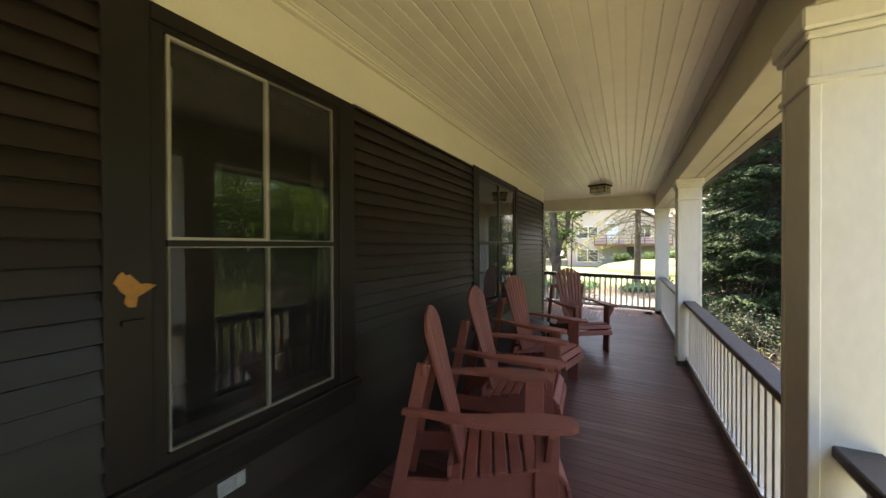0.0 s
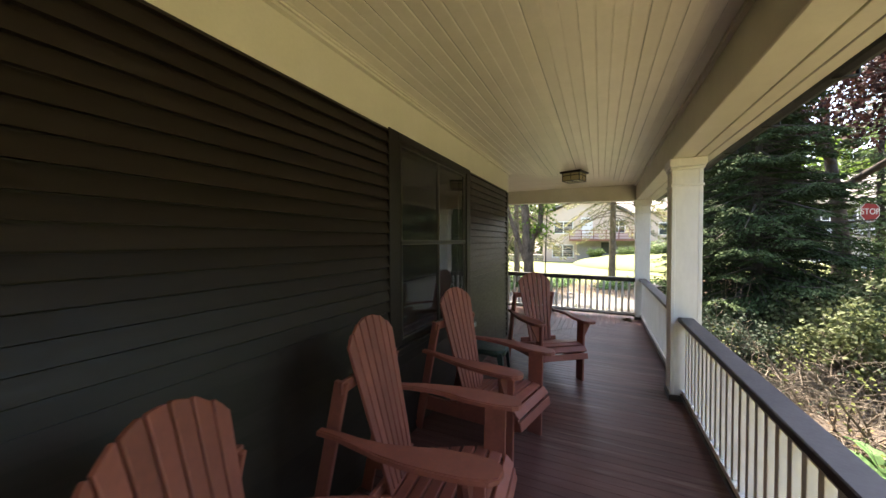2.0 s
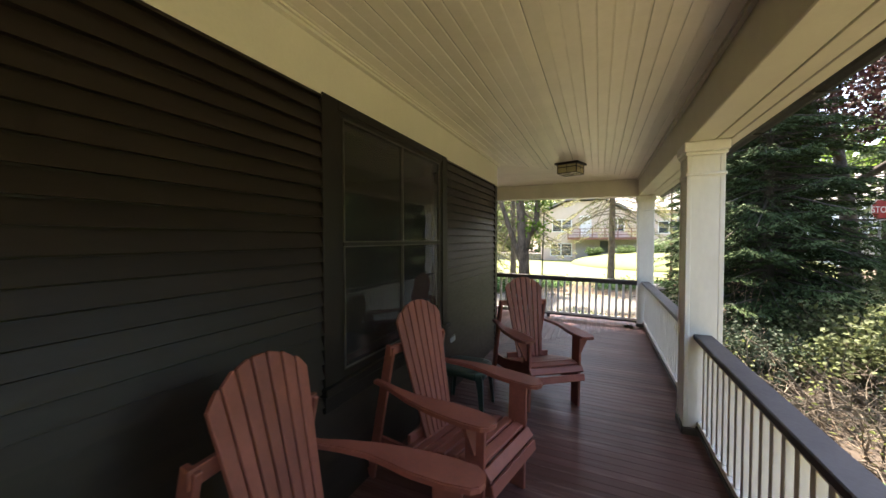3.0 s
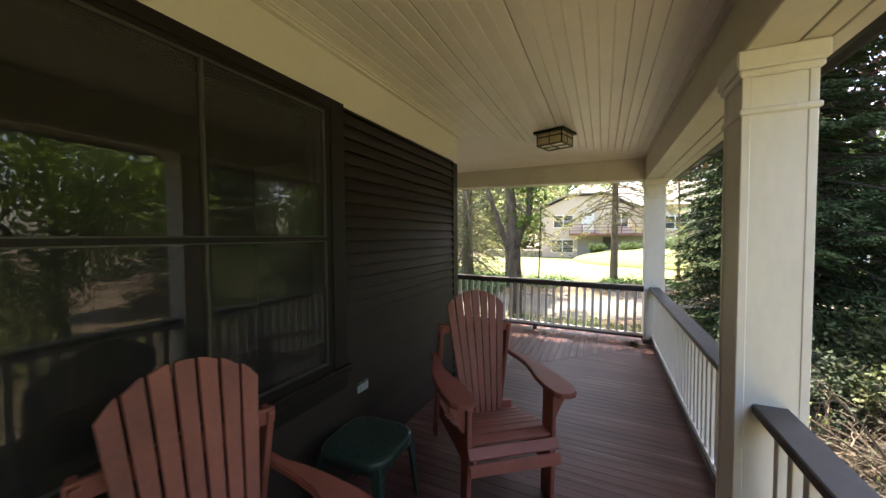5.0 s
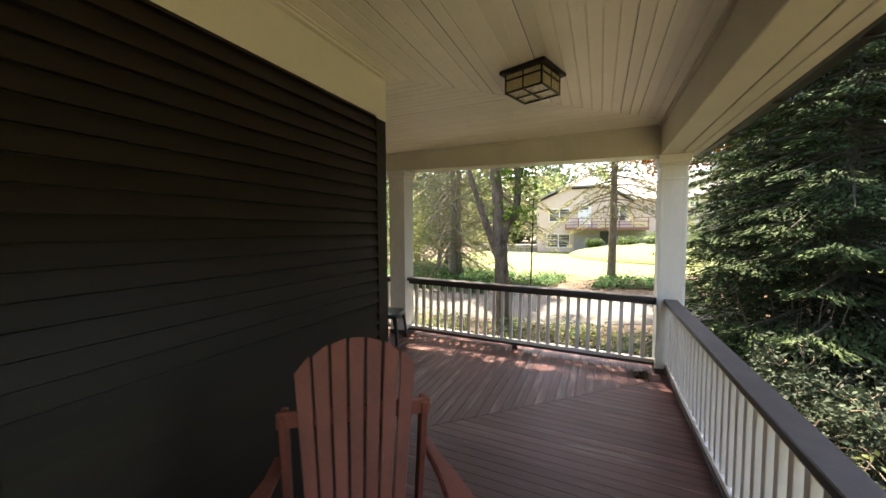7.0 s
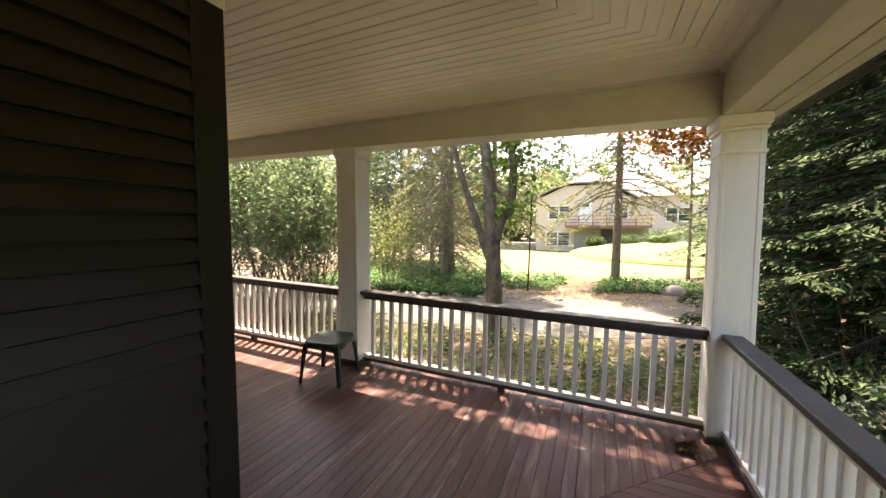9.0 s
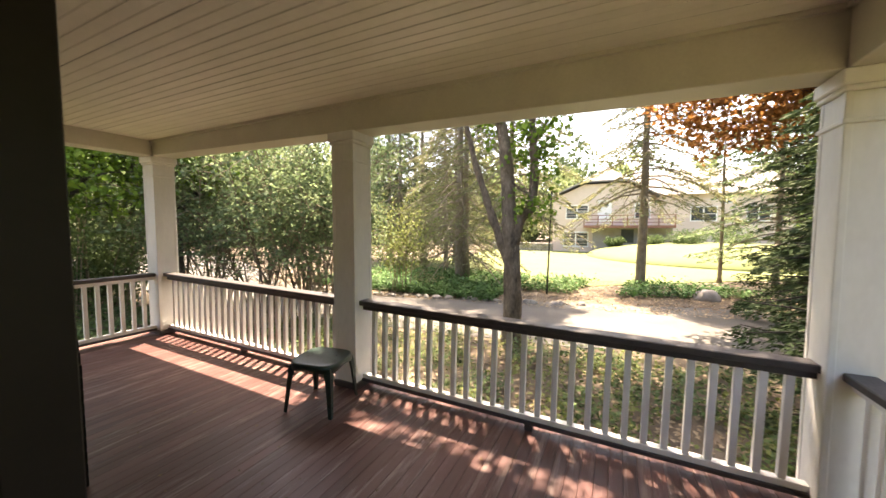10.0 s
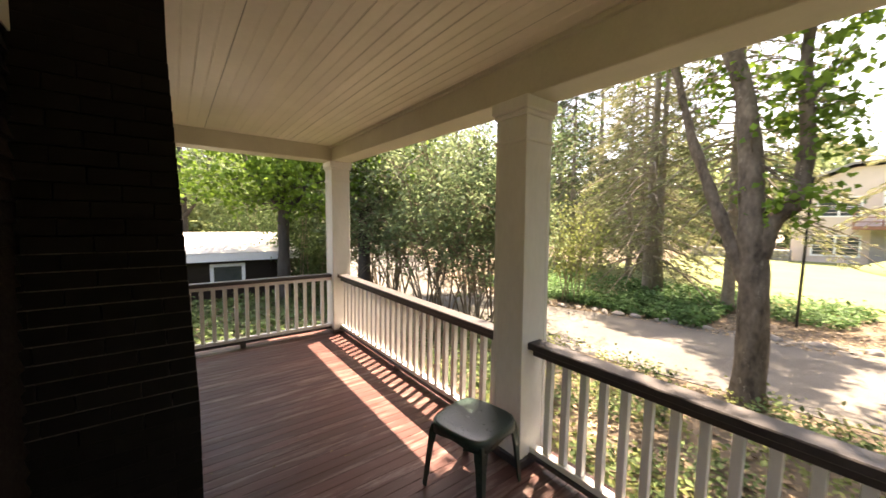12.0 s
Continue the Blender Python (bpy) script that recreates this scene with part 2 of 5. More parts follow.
# ---- building helpers ----
def mesh_of(name, verts, faces, mat, smooth=False):
    me = bpy.data.meshes.new(name)
    me.from_pydata([tuple(v) for v in verts], [], [tuple(f) for f in faces])
    me.materials.append(mat)
    if smooth:
        me.polygons.foreach_set("use_smooth", [True] * len(me.polygons))
    me.update()
    return me


def bm_mesh(name, bm, mat, smooth=False):
    bmesh.ops.recalc_face_normals(bm, faces=bm.faces)
    me = bpy.data.meshes.new(name)
    bm.to_mesh(me)
    bm.free()
    me.materials.append(mat)
    if smooth:
        me.polygons.foreach_set("use_smooth", [True] * len(me.polygons))
    return me


def add_box(bm, x0, x1, y0, y1, z0, z1, bevel=0.0, m=None):
    r = bmesh.ops.create_cube(bm, size=1)
    vs = r["verts"]
    for v in vs:
        v.co = Vector((x0 + (v.co.x + 0.5) * (x1 - x0), y0 + (v.co.y + 0.5) * (y1 - y0), z0 + (v.co.z + 0.5) * (z1 - z0)))
        if m is not None:
            v.co = m @ v.co
    if bevel:
        es = list({e for v in vs for e in v.link_edges})
        bmesh.ops.bevel(bm, geom=es, offset=bevel, segments=1, affect="EDGES")
    return bm


def boxes(name, mat, *dims, bevel=0.0):
    bm = bmesh.new()
    for d in dims:
        add_box(bm, *d, bevel=bevel)
    return bm_mesh(name, bm, mat)


def part(name, data, parent, label="", at=None):
    ob = new(name, data)
    ob.parent = parent
    if at is not None:
        ob.matrix_basis = at if isinstance(at, Matrix) else Matrix.Translation(at)
    if label:
        ob["label"] = label
    return ob


def thing(name, label, category, group="", kind="", at=None, data=None):
    ob = new(name, data)
    if at is not None:
        ob.matrix_basis = at if isinstance(at, Matrix) else Matrix.Translation(at)
    return tagged(ob, label, category, group, kind)


def tube(verts, faces, pts, radii, sides=7):
    """Adds a tapered tube along pts to the lists."""
    base = len(verts)
    pts = [Vector(p) for p in pts]
    for i, p in enumerate(pts):
        d = (pts[min(i + 1, len(pts) - 1)] - pts[max(i - 1, 0)]).normalized()
        a = d.orthogonal().normalized() if abs(d.z) < 0.95 else Vector((1, 0, 0))
        a = (a - d * a.dot(d)).normalized()
        b = d.cross(a)
        for k in range(sides):
            w = 2 * math.pi * k / sides
            verts.append(p + (a * math.cos(w) + b * math.sin(w)) * radii[i])
    for i in range(len(pts) - 1):
        for k in range(sides):
            faces.append((base + i * sides + k, base + i * sides + (k + 1) % sides, base + (i + 1) * sides + (k + 1) % sides, base + (i + 1) * sides + k))
    faces.append(tuple(base + k for k in range(sides))[::-1])
    faces.append(tuple(base + (len(pts) - 1) * sides + k for k in range(sides)))


def leaves_mesh(name, centres, mat, length=0.1, width=0.05, seed=0, droop=0.3, flat=0.0, along=None):
    """Many small folded leaves (two triangles each) about the given centres."""
    rng = np.random.default_rng(seed)
    c = np.asarray(centres, dtype=np.float64)
    n = len(c)
    d = rng.normal(size=(n, 3)) if along is None else np.asarray(along) + rng.normal(size=(n, 3)) * 0.35
    d[:, 2] = d[:, 2] * (1 - flat) - droop
    d /= np.linalg.norm(d, axis=1)[:, None] + 1e-9
    u = rng.normal(size=(n, 3))
    u[:, 2] *= 1 - flat
    u = np.cross(d, np.cross(u, d) + 1e-6)
    s = np.cross(d, rng.normal(size=(n, 3)) * (1 - flat) + np.array([0, 0, flat * 2.0]))
    s /= np.linalg.norm(s, axis=1)[:, None] + 1e-9
    up = np.cross(s, d)
    L = length * rng.uniform(0.6, 1.3, (n, 1))
    Wd = width * rng.uniform(0.7, 1.3, (n, 1))
    v = np.stack([c - d * L / 2, c + s * Wd / 2 + up * Wd * 0.2, c + d * L / 2, c - s * Wd / 2 + up * Wd * 0.2], axis=1).reshape(-1, 3)
    i = np.arange(n)[:, None] * 4
    tri = np.concatenate([i + [0, 1, 2], i + [0, 2, 3]], axis=1).reshape(-1, 3)
    me = bpy.data.meshes.new(name)
    me.vertices.add(len(v))
    me.vertices.foreach_set("co", v.ravel())
    me.loops.add(len(tri) * 3)
    me.loops.foreach_set("vertex_index", tri.ravel().astype(np.int32))
    me.polygons.add(len(tri))
    me.polygons.foreach_set("loop_start", np.arange(0, len(tri) * 3, 3, dtype=np.int32))
    me.polygons.foreach_set("loop_total", np.full(len(tri), 3, dtype=np.int32))
    me.materials.append(mat)
    me.update(calc_edges=True)
    return me


def clumps(rng, centre, size, count, per, spread):
    """Leaf centres gathered in clumps inside an ellipsoid with a ragged outline."""
    d = rng.normal(size=(count, 3))
    d /= np.linalg.norm(d, axis=1)[:, None]
    r = rng.uniform(0.35, 1.05, (count, 1)) ** 0.6
    k = np.asarray(centre) + d * r * np.asarray(size)
    p = np.repeat(k, per, axis=0)
    return p + rng.normal(size=p.shape) * spread * np.array([1, 1, 0.6])


# ---- porch plan ----
WALL_X, CORNER_Y = -1.48, 7.14          # face of the long house wall, and its corner
COL = 0.25                              # column width
COL_X = 0.715                           # centre line of the long rail
FAR_Y = 9.53                            # centre line of the far rail
END_X = -6.12                           # centre line of the end rail
BEAM_Z, CEIL_Z, FRIEZE_Z = 2.415, 2.735, 2.412
BACK_Y = -3.2
HOUSE_END = -6.9
FALL = 0.0185                           # the floor and the far rail fall towards the long rail


def rise(x):
    return FALL * (COL_X - x)


def sloped(z=0.0):
    """The fall of the porch floor as a turn about the foot of the long rail."""
    return Matrix.Translation((COL_X, 0, z)) @ Matrix.Rotation(math.atan(FALL), 4, "Y") @ Matrix.Translation((-COL_X, 0, -z))


def build_house():
    house = thing("wall_long", "dark brown clapboard house wall with two windows", "wall", kind="structure")
    holes = [(0.58, 1.56, 0.74, 2.41), (3.61, 5.18, 0.74, 2.41)]
    bm = bmesh.new()
    ys = [BACK_Y] + [v for h in holes for v in h[:2]] + [CORNER_Y - 0.16]
    for i in range(0, len(ys), 2):
        add_box(bm, WALL_X - 0.16, WALL_X - 0.012, ys[i], ys[i + 1], -1.0, 2.9)
    for a, b, z0, z1 in holes:
        add_box(bm, WALL_X - 0.16, WALL_X - 0.012, a, b, -1.0, z0)
        add_box(bm, WALL_X - 0.16, WALL_X - 0.012, a, b, z1, 2.9)
    part("sheathing", bm_mesh("sheathing", bm, SIDING), house)
    rows = 30
    step, lap = 0.082, 0.0085
    spans = [(BACK_Y, 0.49), (1.65, 3.52), (5.255, CORNER_Y - 0.10)]
    under = [(0.49, 1.65), (3.52, 5.255)]
    meshes = {}
    for k in range(rows):
        z = 0.022 + k * step
        for a, b in spans + (under if z < 0.66 else []):
            key = (round(a, 3), round(b, 3))
            if key not in meshes:
                L = b - a
                meshes[key] = mesh_of("clapboard", [(0, 0, lap), (0.031, 0, lap), (0.010, 0, step), (0, 0, step), (0, L, lap), (0.031, L, lap), (0.010, L, step), (0, L, step)],
                                      [(0, 1, 2, 3), (7, 6, 5, 4), (1, 5, 6, 2), (0, 4, 5, 1), (2, 6, 7, 3), (0, 3, 7, 4)], SIDING)
            part("clapboard", meshes[key], house, at=(WALL_X - 0.012, a, z))
    part("corner_board", boxes("corner_board", TRIM_DARK, (WALL_X - 0.02, WALL_X + 0.018, CORNER_Y - 0.10, CORNER_Y + 0.018, 0, FRIEZE_Z), bevel=0.003), house)
    part("corner_board", boxes("corner_board", TRIM_DARK, (WALL_X - 0.12, WALL_X - 0.021, CORNER_Y - 0.02, CORNER_Y + 0.018, 0, FRIEZE_Z), bevel=0.003), house)
    frieze = thing("trim_frieze", "cream painted frieze board under the porch ceiling", "trim", kind="structure")
    part("frieze_board", boxes("frieze_board", CREAM, (WALL_X - 0.02, WALL_X + 0.014, BACK_Y, CORNER_Y + 0.024, FRIEZE_Z, CEIL_Z - 0.03)), frieze)
    part("bed_moulding", boxes("bed_moulding", CREAM, (WALL_X - 0.02, WALL_X + 0.045, BACK_Y, CORNER_Y + 0.045, CEIL_Z - 0.028, CEIL_Z - 0.012), (WALL_X - 0.02, WALL_X + 0.06, BACK_Y, CORNER_Y + 0.06, CEIL_Z - 0.011, CEIL_Z)), frieze)
    part("frieze_board", boxes("frieze_board", CREAM, (HOUSE_END, WALL_X - 0.021, CORNER_Y - 0.02, CORNER_Y + 0.024, FRIEZE_Z, CEIL_Z)), frieze)
    # end wall with its clapboards
    end = thing("wall_end", "dark brown clapboard end wall of the house", "wall", kind="structure")
    part("sheathing", boxes("sheathing", SIDING, (HOUSE_END, WALL_X - 0.03, CORNER_Y - 0.16, CORNER_Y - 0.012, -1.0, 2.9)), end)
    a, b = HOUSE_END, WALL_X - 0.121
    L = b - a
    board = mesh_of("clapboard", [(0, 0, lap), (0, 0.031, lap), (0, 0.010, step), (0, 0, step), (L, 0, lap), (L, 0.031, lap), (L, 0.010, step), (L, 0, step)],
                    [(3, 2, 1, 0), (4, 5, 6, 7), (2, 6, 5, 1), (1, 5, 4, 0), (3, 7, 6, 2), (4, 7, 3, 0)], SIDING)
    for k in range(rows):
        part("clapboard", board, end, at=(a, CORNER_Y - 0.012, 0.022 + k * step))
    # the closed inside of the house; its dimness is put into the colour
    room = thing("wall_inside", "plain inside of the house, coloured near black to look dim", "wall", kind="structure")
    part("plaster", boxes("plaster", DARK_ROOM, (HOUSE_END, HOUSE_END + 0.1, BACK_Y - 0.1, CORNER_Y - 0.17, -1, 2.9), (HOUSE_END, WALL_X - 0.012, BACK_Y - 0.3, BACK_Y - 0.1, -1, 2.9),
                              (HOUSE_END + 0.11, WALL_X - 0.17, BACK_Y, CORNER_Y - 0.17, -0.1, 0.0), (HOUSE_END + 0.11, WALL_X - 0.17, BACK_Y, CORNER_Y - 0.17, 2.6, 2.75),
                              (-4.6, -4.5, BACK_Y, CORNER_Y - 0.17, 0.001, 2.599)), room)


def build_window(name, y0, y1, c0, c1, z0, z1, mid, label, bright):
    """A double-hung window with a storm frame: sash y0..y1, z0..z1, casing c0..c1."""
    w = thing(name, label, "window", kind="structure")
    X = WALL_X
    case = part("casing", boxes("casing", TRIM_DARK, (X - 0.01, X + 0.022, c0, y0 - 0.05, z0 - 0.05, z1 + 0.09), (X - 0.01, X + 0.022, y1 + 0.05, c1, z0 - 0.05, z1 + 0.09),
                                (X - 0.01, X + 0.022, y0 - 0.05, y1 + 0.05, z1 + 0.03, z1 + 0.09), bevel=0.003), w)
    part("sill", boxes("sill", TRIM_DARK, (X - 0.12, X + 0.05, c0 - 0.02, c1 + 0.02, z0 - 0.10, z0 - 0.05), bevel=0.005), w)
    part("apron", boxes("apron", TRIM_DARK, (X - 0.01, X + 0.024, c0, c1, z0 - 0.20, z0 - 0.101), bevel=0.003), w)
    part("jamb", boxes("jamb", TRIM_DARK, (X - 0.16, X + 0.012, y0 - 0.05, y0 - 0.006, z0 - 0.05, z1 + 0.03), (X - 0.16, X + 0.012, y1 + 0.006, y1 + 0.05, z0 - 0.05, z1 + 0.03),
                       (X - 0.16, X + 0.012, y0 - 0.006, y1 + 0.006, z1 + 0.006, z1 + 0.03), (X - 0.11, X + 0.012, y0 - 0.006, y1 + 0.006, z0 - 0.05, z0 - 0.006)), w)
    ym = (y0 + y1) / 2
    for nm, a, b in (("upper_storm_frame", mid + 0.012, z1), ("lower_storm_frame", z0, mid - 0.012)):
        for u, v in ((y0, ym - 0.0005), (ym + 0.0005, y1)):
            # only the first window's upper near frame takes the pale tone
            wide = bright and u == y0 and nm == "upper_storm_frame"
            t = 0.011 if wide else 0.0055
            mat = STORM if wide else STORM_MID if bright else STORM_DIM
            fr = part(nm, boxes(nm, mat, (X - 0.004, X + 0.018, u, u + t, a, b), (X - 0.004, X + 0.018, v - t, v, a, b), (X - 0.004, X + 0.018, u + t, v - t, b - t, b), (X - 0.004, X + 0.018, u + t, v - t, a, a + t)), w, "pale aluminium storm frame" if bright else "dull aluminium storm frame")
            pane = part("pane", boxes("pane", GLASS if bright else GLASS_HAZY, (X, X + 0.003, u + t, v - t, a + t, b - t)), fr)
            pane.visible_shadow = False
    part("meeting_rail", boxes("meeting_rail", TRIM_DARK, (X - 0.006, X + 0.014, y0, y1, mid - 0.011, mid + 0.011)), w)
    # the sash behind the storm
    s = 0.045
    part("sash", boxes("sash", TRIM_DARK, (X - 0.09, X - 0.055, y0, y0 + s, z0, z1), (X - 0.09, X - 0.055, y1 - s, y1, z0, z1), (X - 0.09, X - 0.055, y0 + s, y1 - s, z0, z0 + s), (X - 0.09, X - 0.055, y0 + s, y1 - s, z1 - s, z1),
                       (X - 0.09, X - 0.055, y0 + s, y1 - s, mid - 0.02, mid + 0.02)), w)
    return w


def build_column(x, y):
    up = rise(x)
    top = BEAM_Z + up
    c = thing("porch_column", "white painted square porch column with a moulded cap", "column", "porch columns", at=(x, y, 0))
    h = COL / 2
    part("shaft", boxes("shaft", WHITE, (-h, h, -h, h, 0.06 + up, top - 0.1105), bevel=0.006), c)
    part("plinth", boxes("plinth", RAIL, (-h - 0.014, h + 0.014, -h - 0.014, h + 0.014, up - 0.004, 0.06 + up), bevel=0.006), c, "dark painted plinth")
    strip = boxes("corner_trim", WHITE, (h - 0.03, h + 0.004, h - 0.03, h + 0.004, 0.061 + up, top - 0.276), bevel=0.003)
    short = boxes("corner_trim", WHITE, (h - 0.03, h + 0.004, h - 0.03, h + 0.004, top - 0.249, top - 0.1105), bevel=0.003)
    for q in range(4):
        part("corner_trim", strip, c, at=pose(0, 0, 0, 0, 0, 90 * q))
        part("corner_trim", short, c, at=pose(0, 0, 0, 0, 0, 90 * q))
    cap = part("capital", boxes("capital", WHITE, (-h - 0.03, h + 0.03, -h - 0.03, h + 0.03, top - 0.08, top), bevel=0.008), c)
    part("capital_moulding", boxes("capital_moulding", WHITE, (-h - 0.018, h + 0.018, -h - 0.018, h + 0.018, top - 0.11, top - 0.0805), bevel=0.008), cap)
    part("neck_band", boxes("neck_band", WHITE, (-h - 0.014, h + 0.014, -h - 0.014, h + 0.014, top - 0.275, top - 0.25), bevel=0.005), c)


def build_columns():
    for x, y in ((COL_X, 9.53), (COL_X, 5.60), (COL_X, 1.88), (COL_X, -1.9), (-2.745, FAR_Y), (END_X, FAR_Y)):
        build_column(x, y)


def build_rail(name, a, b, along_y, cross, label, fall=None):
    """A rail from a to b: top board, sub-rail, bottom rail, balusters and a foot block."""
    r = thing(name, label, "railing", "porch railings")
    L = b - a

    def put(nm, lo, hi, half, z0, z1, mat, bev, lab="", off=0.0):
        d = (cross - half + off, cross + half + off, lo, hi, z0, z1) if along_y else (lo, hi, cross - half + off, cross + half + off, z0, z1)
        return part(nm, boxes(nm, mat, d, bevel=bev), r, lab)

    put("top_rail", a - 0.035, b + 0.035, 0.065, 0.80, 0.845, RAIL, 0.006, "weathered dark grey top rail")
    put("sub_rail", a, b, 0.03, 0.755, 0.799, WHITE if along_y else RAIL, 0.003)
    put("bottom_rail", a, b, 0.03, 0.085, 0.125, WHITE, 0.003)
    put("bottom_board", a, b, 0.042, 0.055, 0.0845, RAIL, 0.003)
    put("foot_block", a + L * 0.5 - 0.03, a + L * 0.5 + 0.03, 0.03, 0.0, 0.0545, RAIL, 0.003)
    n = round(L / 0.118)
    bal = boxes("baluster", WHITE, (-0.02, 0.02, -0.02, 0.02, 0.1255, 0.7545), bevel=0.002)
    for k in range(1, n):
        s = a + L * k / n
        part("baluster", bal, r, at=(cross, s, 0) if along_y else (s, cross, 0))
    if fall is not None:
        r.matrix_basis = fall


def build_porch():
    # deck boards: across the long run, and the other way past the mitre at the corner
    deck = thing("floor", "worn dark red painted porch floorboards", "floor", kind="structure")
    part("joists", boxes("joists", BARK_DARK, (WALL_X - 0.16, COL_X + 0.2, BACK_Y, FAR_Y + 0.2, -0.2, -0.05), (END_X - 0.2, WALL_X - 0.161, CORNER_Y, FAR_Y + 0.2, -0.2, -0.05)), deck)
    part("skirt", boxes("skirt", TRIM_DARK, (COL_X + 0.1, COL_X + 0.15, BACK_Y, FAR_Y + 0.15, -1.2, -0.201), (END_X - 0.15, COL_X + 0.099, FAR_Y + 0.1, FAR_Y + 0.15, -1.2, -0.201)), deck)
    w = 0.083
    x1, y1 = COL_X + 0.22, FAR_Y + 0.22
    gap = 0.0012

    def plank(pts, mat):
        """A thin plank over a convex outline with a small chamfer."""
        n = len(pts)
        c = sum((Vector(p) for p in pts), Vector((0, 0))) / n
        verts = []
        for z, inset in ((-0.028, 0), (-0.003, 0), (0.0, 0.0016)):
            for p in pts:
                d = (c - Vector(p))
                verts.append((p[0] + math.copysign(inset, d.x), p[1] + math.copysign(inset, d.y), z))
        faces = [tuple(range(2 * n, 3 * n))]
        for k in range(2):
            for i in range(n):
                j = (i + 1) % n
                faces.append((k * n + i, k * n + j, (k + 1) * n + j, (k + 1) * n + i))
        return mesh_of("floorboard", verts, faces, mat)

    y = BACK_Y
    m0 = CORNER_Y - WALL_X                     # the mitre runs along y = x + m0
    while y < y1 - w:
        a, b = y + gap / 2, y + w - gap / 2
        xa = max(WALL_X - 0.02, a - m0 + gap)
        xb = max(WALL_X - 0.02, b - m0 + gap)
        if x1 - xb > 0.03:
            part("floorboard", plank([(xa, a), (x1, a), (x1, b), (xb, b)], DECK), deck)
        y += w
    x = END_X - 0.22
    while x < x1 - w:
        a, b = x + gap / 2, x + w - gap / 2
        ya, yb = max(CORNER_Y, a + m0 + gap), max(CORNER_Y, b + m0 + gap)
        if y1 - yb > 0.03:
            part("floorboard", plank([(a, ya), (b, yb), (b, y1), (a, y1)], DECK_FAR), deck)
        x += w
    deck.matrix_basis = sloped()
    # beadboard ceiling: one mesh, boards with a rounded bead at every joint, mitred at the corner
    verts, faces = [], []
    cw = 0.082
    joint = random.Random(12)

    def strip(pts_a, pts_b):
        """One ceiling board between two parallel edges, given as (start, end) pairs."""
        base = len(verts)
        sag = joint.uniform(-0.0012, 0.0012)
        shrink = [joint.uniform(0.015, 0.055) if joint.random() < 0.16 else 0.0 for _ in (0, 1)]
        for f, dz in ((0.0, 0.0022), (0.04, 0.0), (0.885, 0.0), (0.91, 0.0015), (0.945, -0.0006), (0.985, 0.0015), (1.0, 0.0022)):
            for e in (0, 1):
                g = f * (1 - shrink[e])
                verts.append((pts_a[e][0] + (pts_b[e][0] - pts_a[e][0]) * g, pts_a[e][1] + (pts_b[e][1] - pts_a[e][1]) * g, CEIL_Z + dz + sag))
        for k in range(6):
            faces.append((base + 2 * k, base + 2 * k + 1, base + 2 * k + 3, base + 2 * k + 2))

    x = WALL_X
    while x < COL_X + 0.05:
        a, b = x, x + cw
        strip(((a, BACK_Y), (a, a + m0)), ((b, BACK_Y), (b, b + m0)))
        x += cw
    y = CORNER_Y
    while y < FAR_Y + 0.05:
        a, b = y, y + cw
        strip(((END_X - 0.1, a), (a - m0, a)), ((END_X - 0.1, b), (b - m0, b)))
        y += cw
    ceil = thing("ceiling", "cream painted beadboard porch ceiling", "ceiling", kind="structure", data=mesh_of("ceiling", verts, faces, CEILING))
    back = thing("ceiling_deck", "boards closing the porch roof above the ceiling", "ceiling", kind="structure",
                 data=boxes("ceiling_deck", DARK_ROOM, (HOUSE_END, COL_X + 0.12, BACK_Y, FAR_Y + 0.12, CEIL_Z + 0.02, CEIL_Z + 0.12)))
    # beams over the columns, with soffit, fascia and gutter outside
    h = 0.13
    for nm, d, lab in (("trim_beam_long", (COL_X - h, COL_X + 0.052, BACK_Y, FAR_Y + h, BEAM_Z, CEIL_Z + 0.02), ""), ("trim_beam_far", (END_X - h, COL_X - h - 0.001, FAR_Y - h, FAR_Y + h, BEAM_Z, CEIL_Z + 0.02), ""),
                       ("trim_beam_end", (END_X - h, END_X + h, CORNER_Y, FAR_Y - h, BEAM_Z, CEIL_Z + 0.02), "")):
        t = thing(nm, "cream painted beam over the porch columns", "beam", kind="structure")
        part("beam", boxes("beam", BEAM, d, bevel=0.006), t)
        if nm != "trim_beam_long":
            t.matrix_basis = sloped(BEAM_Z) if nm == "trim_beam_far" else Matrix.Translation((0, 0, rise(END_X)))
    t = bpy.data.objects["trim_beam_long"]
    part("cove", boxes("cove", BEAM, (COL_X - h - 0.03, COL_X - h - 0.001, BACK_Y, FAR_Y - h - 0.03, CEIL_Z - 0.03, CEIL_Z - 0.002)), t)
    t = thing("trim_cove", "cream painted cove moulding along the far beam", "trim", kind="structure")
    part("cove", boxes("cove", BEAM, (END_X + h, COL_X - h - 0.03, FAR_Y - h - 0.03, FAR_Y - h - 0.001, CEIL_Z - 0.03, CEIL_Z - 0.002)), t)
    s = thing("trim_eaves", "cream soffit boards and dark gutter along the eaves", "eaves", kind="structure")
    xo, yo, zo = COL_X + 0.25, FAR_Y + 0.13, BEAM_Z + 0.005
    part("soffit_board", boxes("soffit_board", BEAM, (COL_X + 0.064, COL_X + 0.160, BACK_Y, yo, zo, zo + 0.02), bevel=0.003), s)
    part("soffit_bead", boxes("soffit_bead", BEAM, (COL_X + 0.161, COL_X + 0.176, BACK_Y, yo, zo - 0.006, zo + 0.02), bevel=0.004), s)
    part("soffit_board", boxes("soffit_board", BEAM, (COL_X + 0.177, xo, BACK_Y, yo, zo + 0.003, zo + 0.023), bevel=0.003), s)
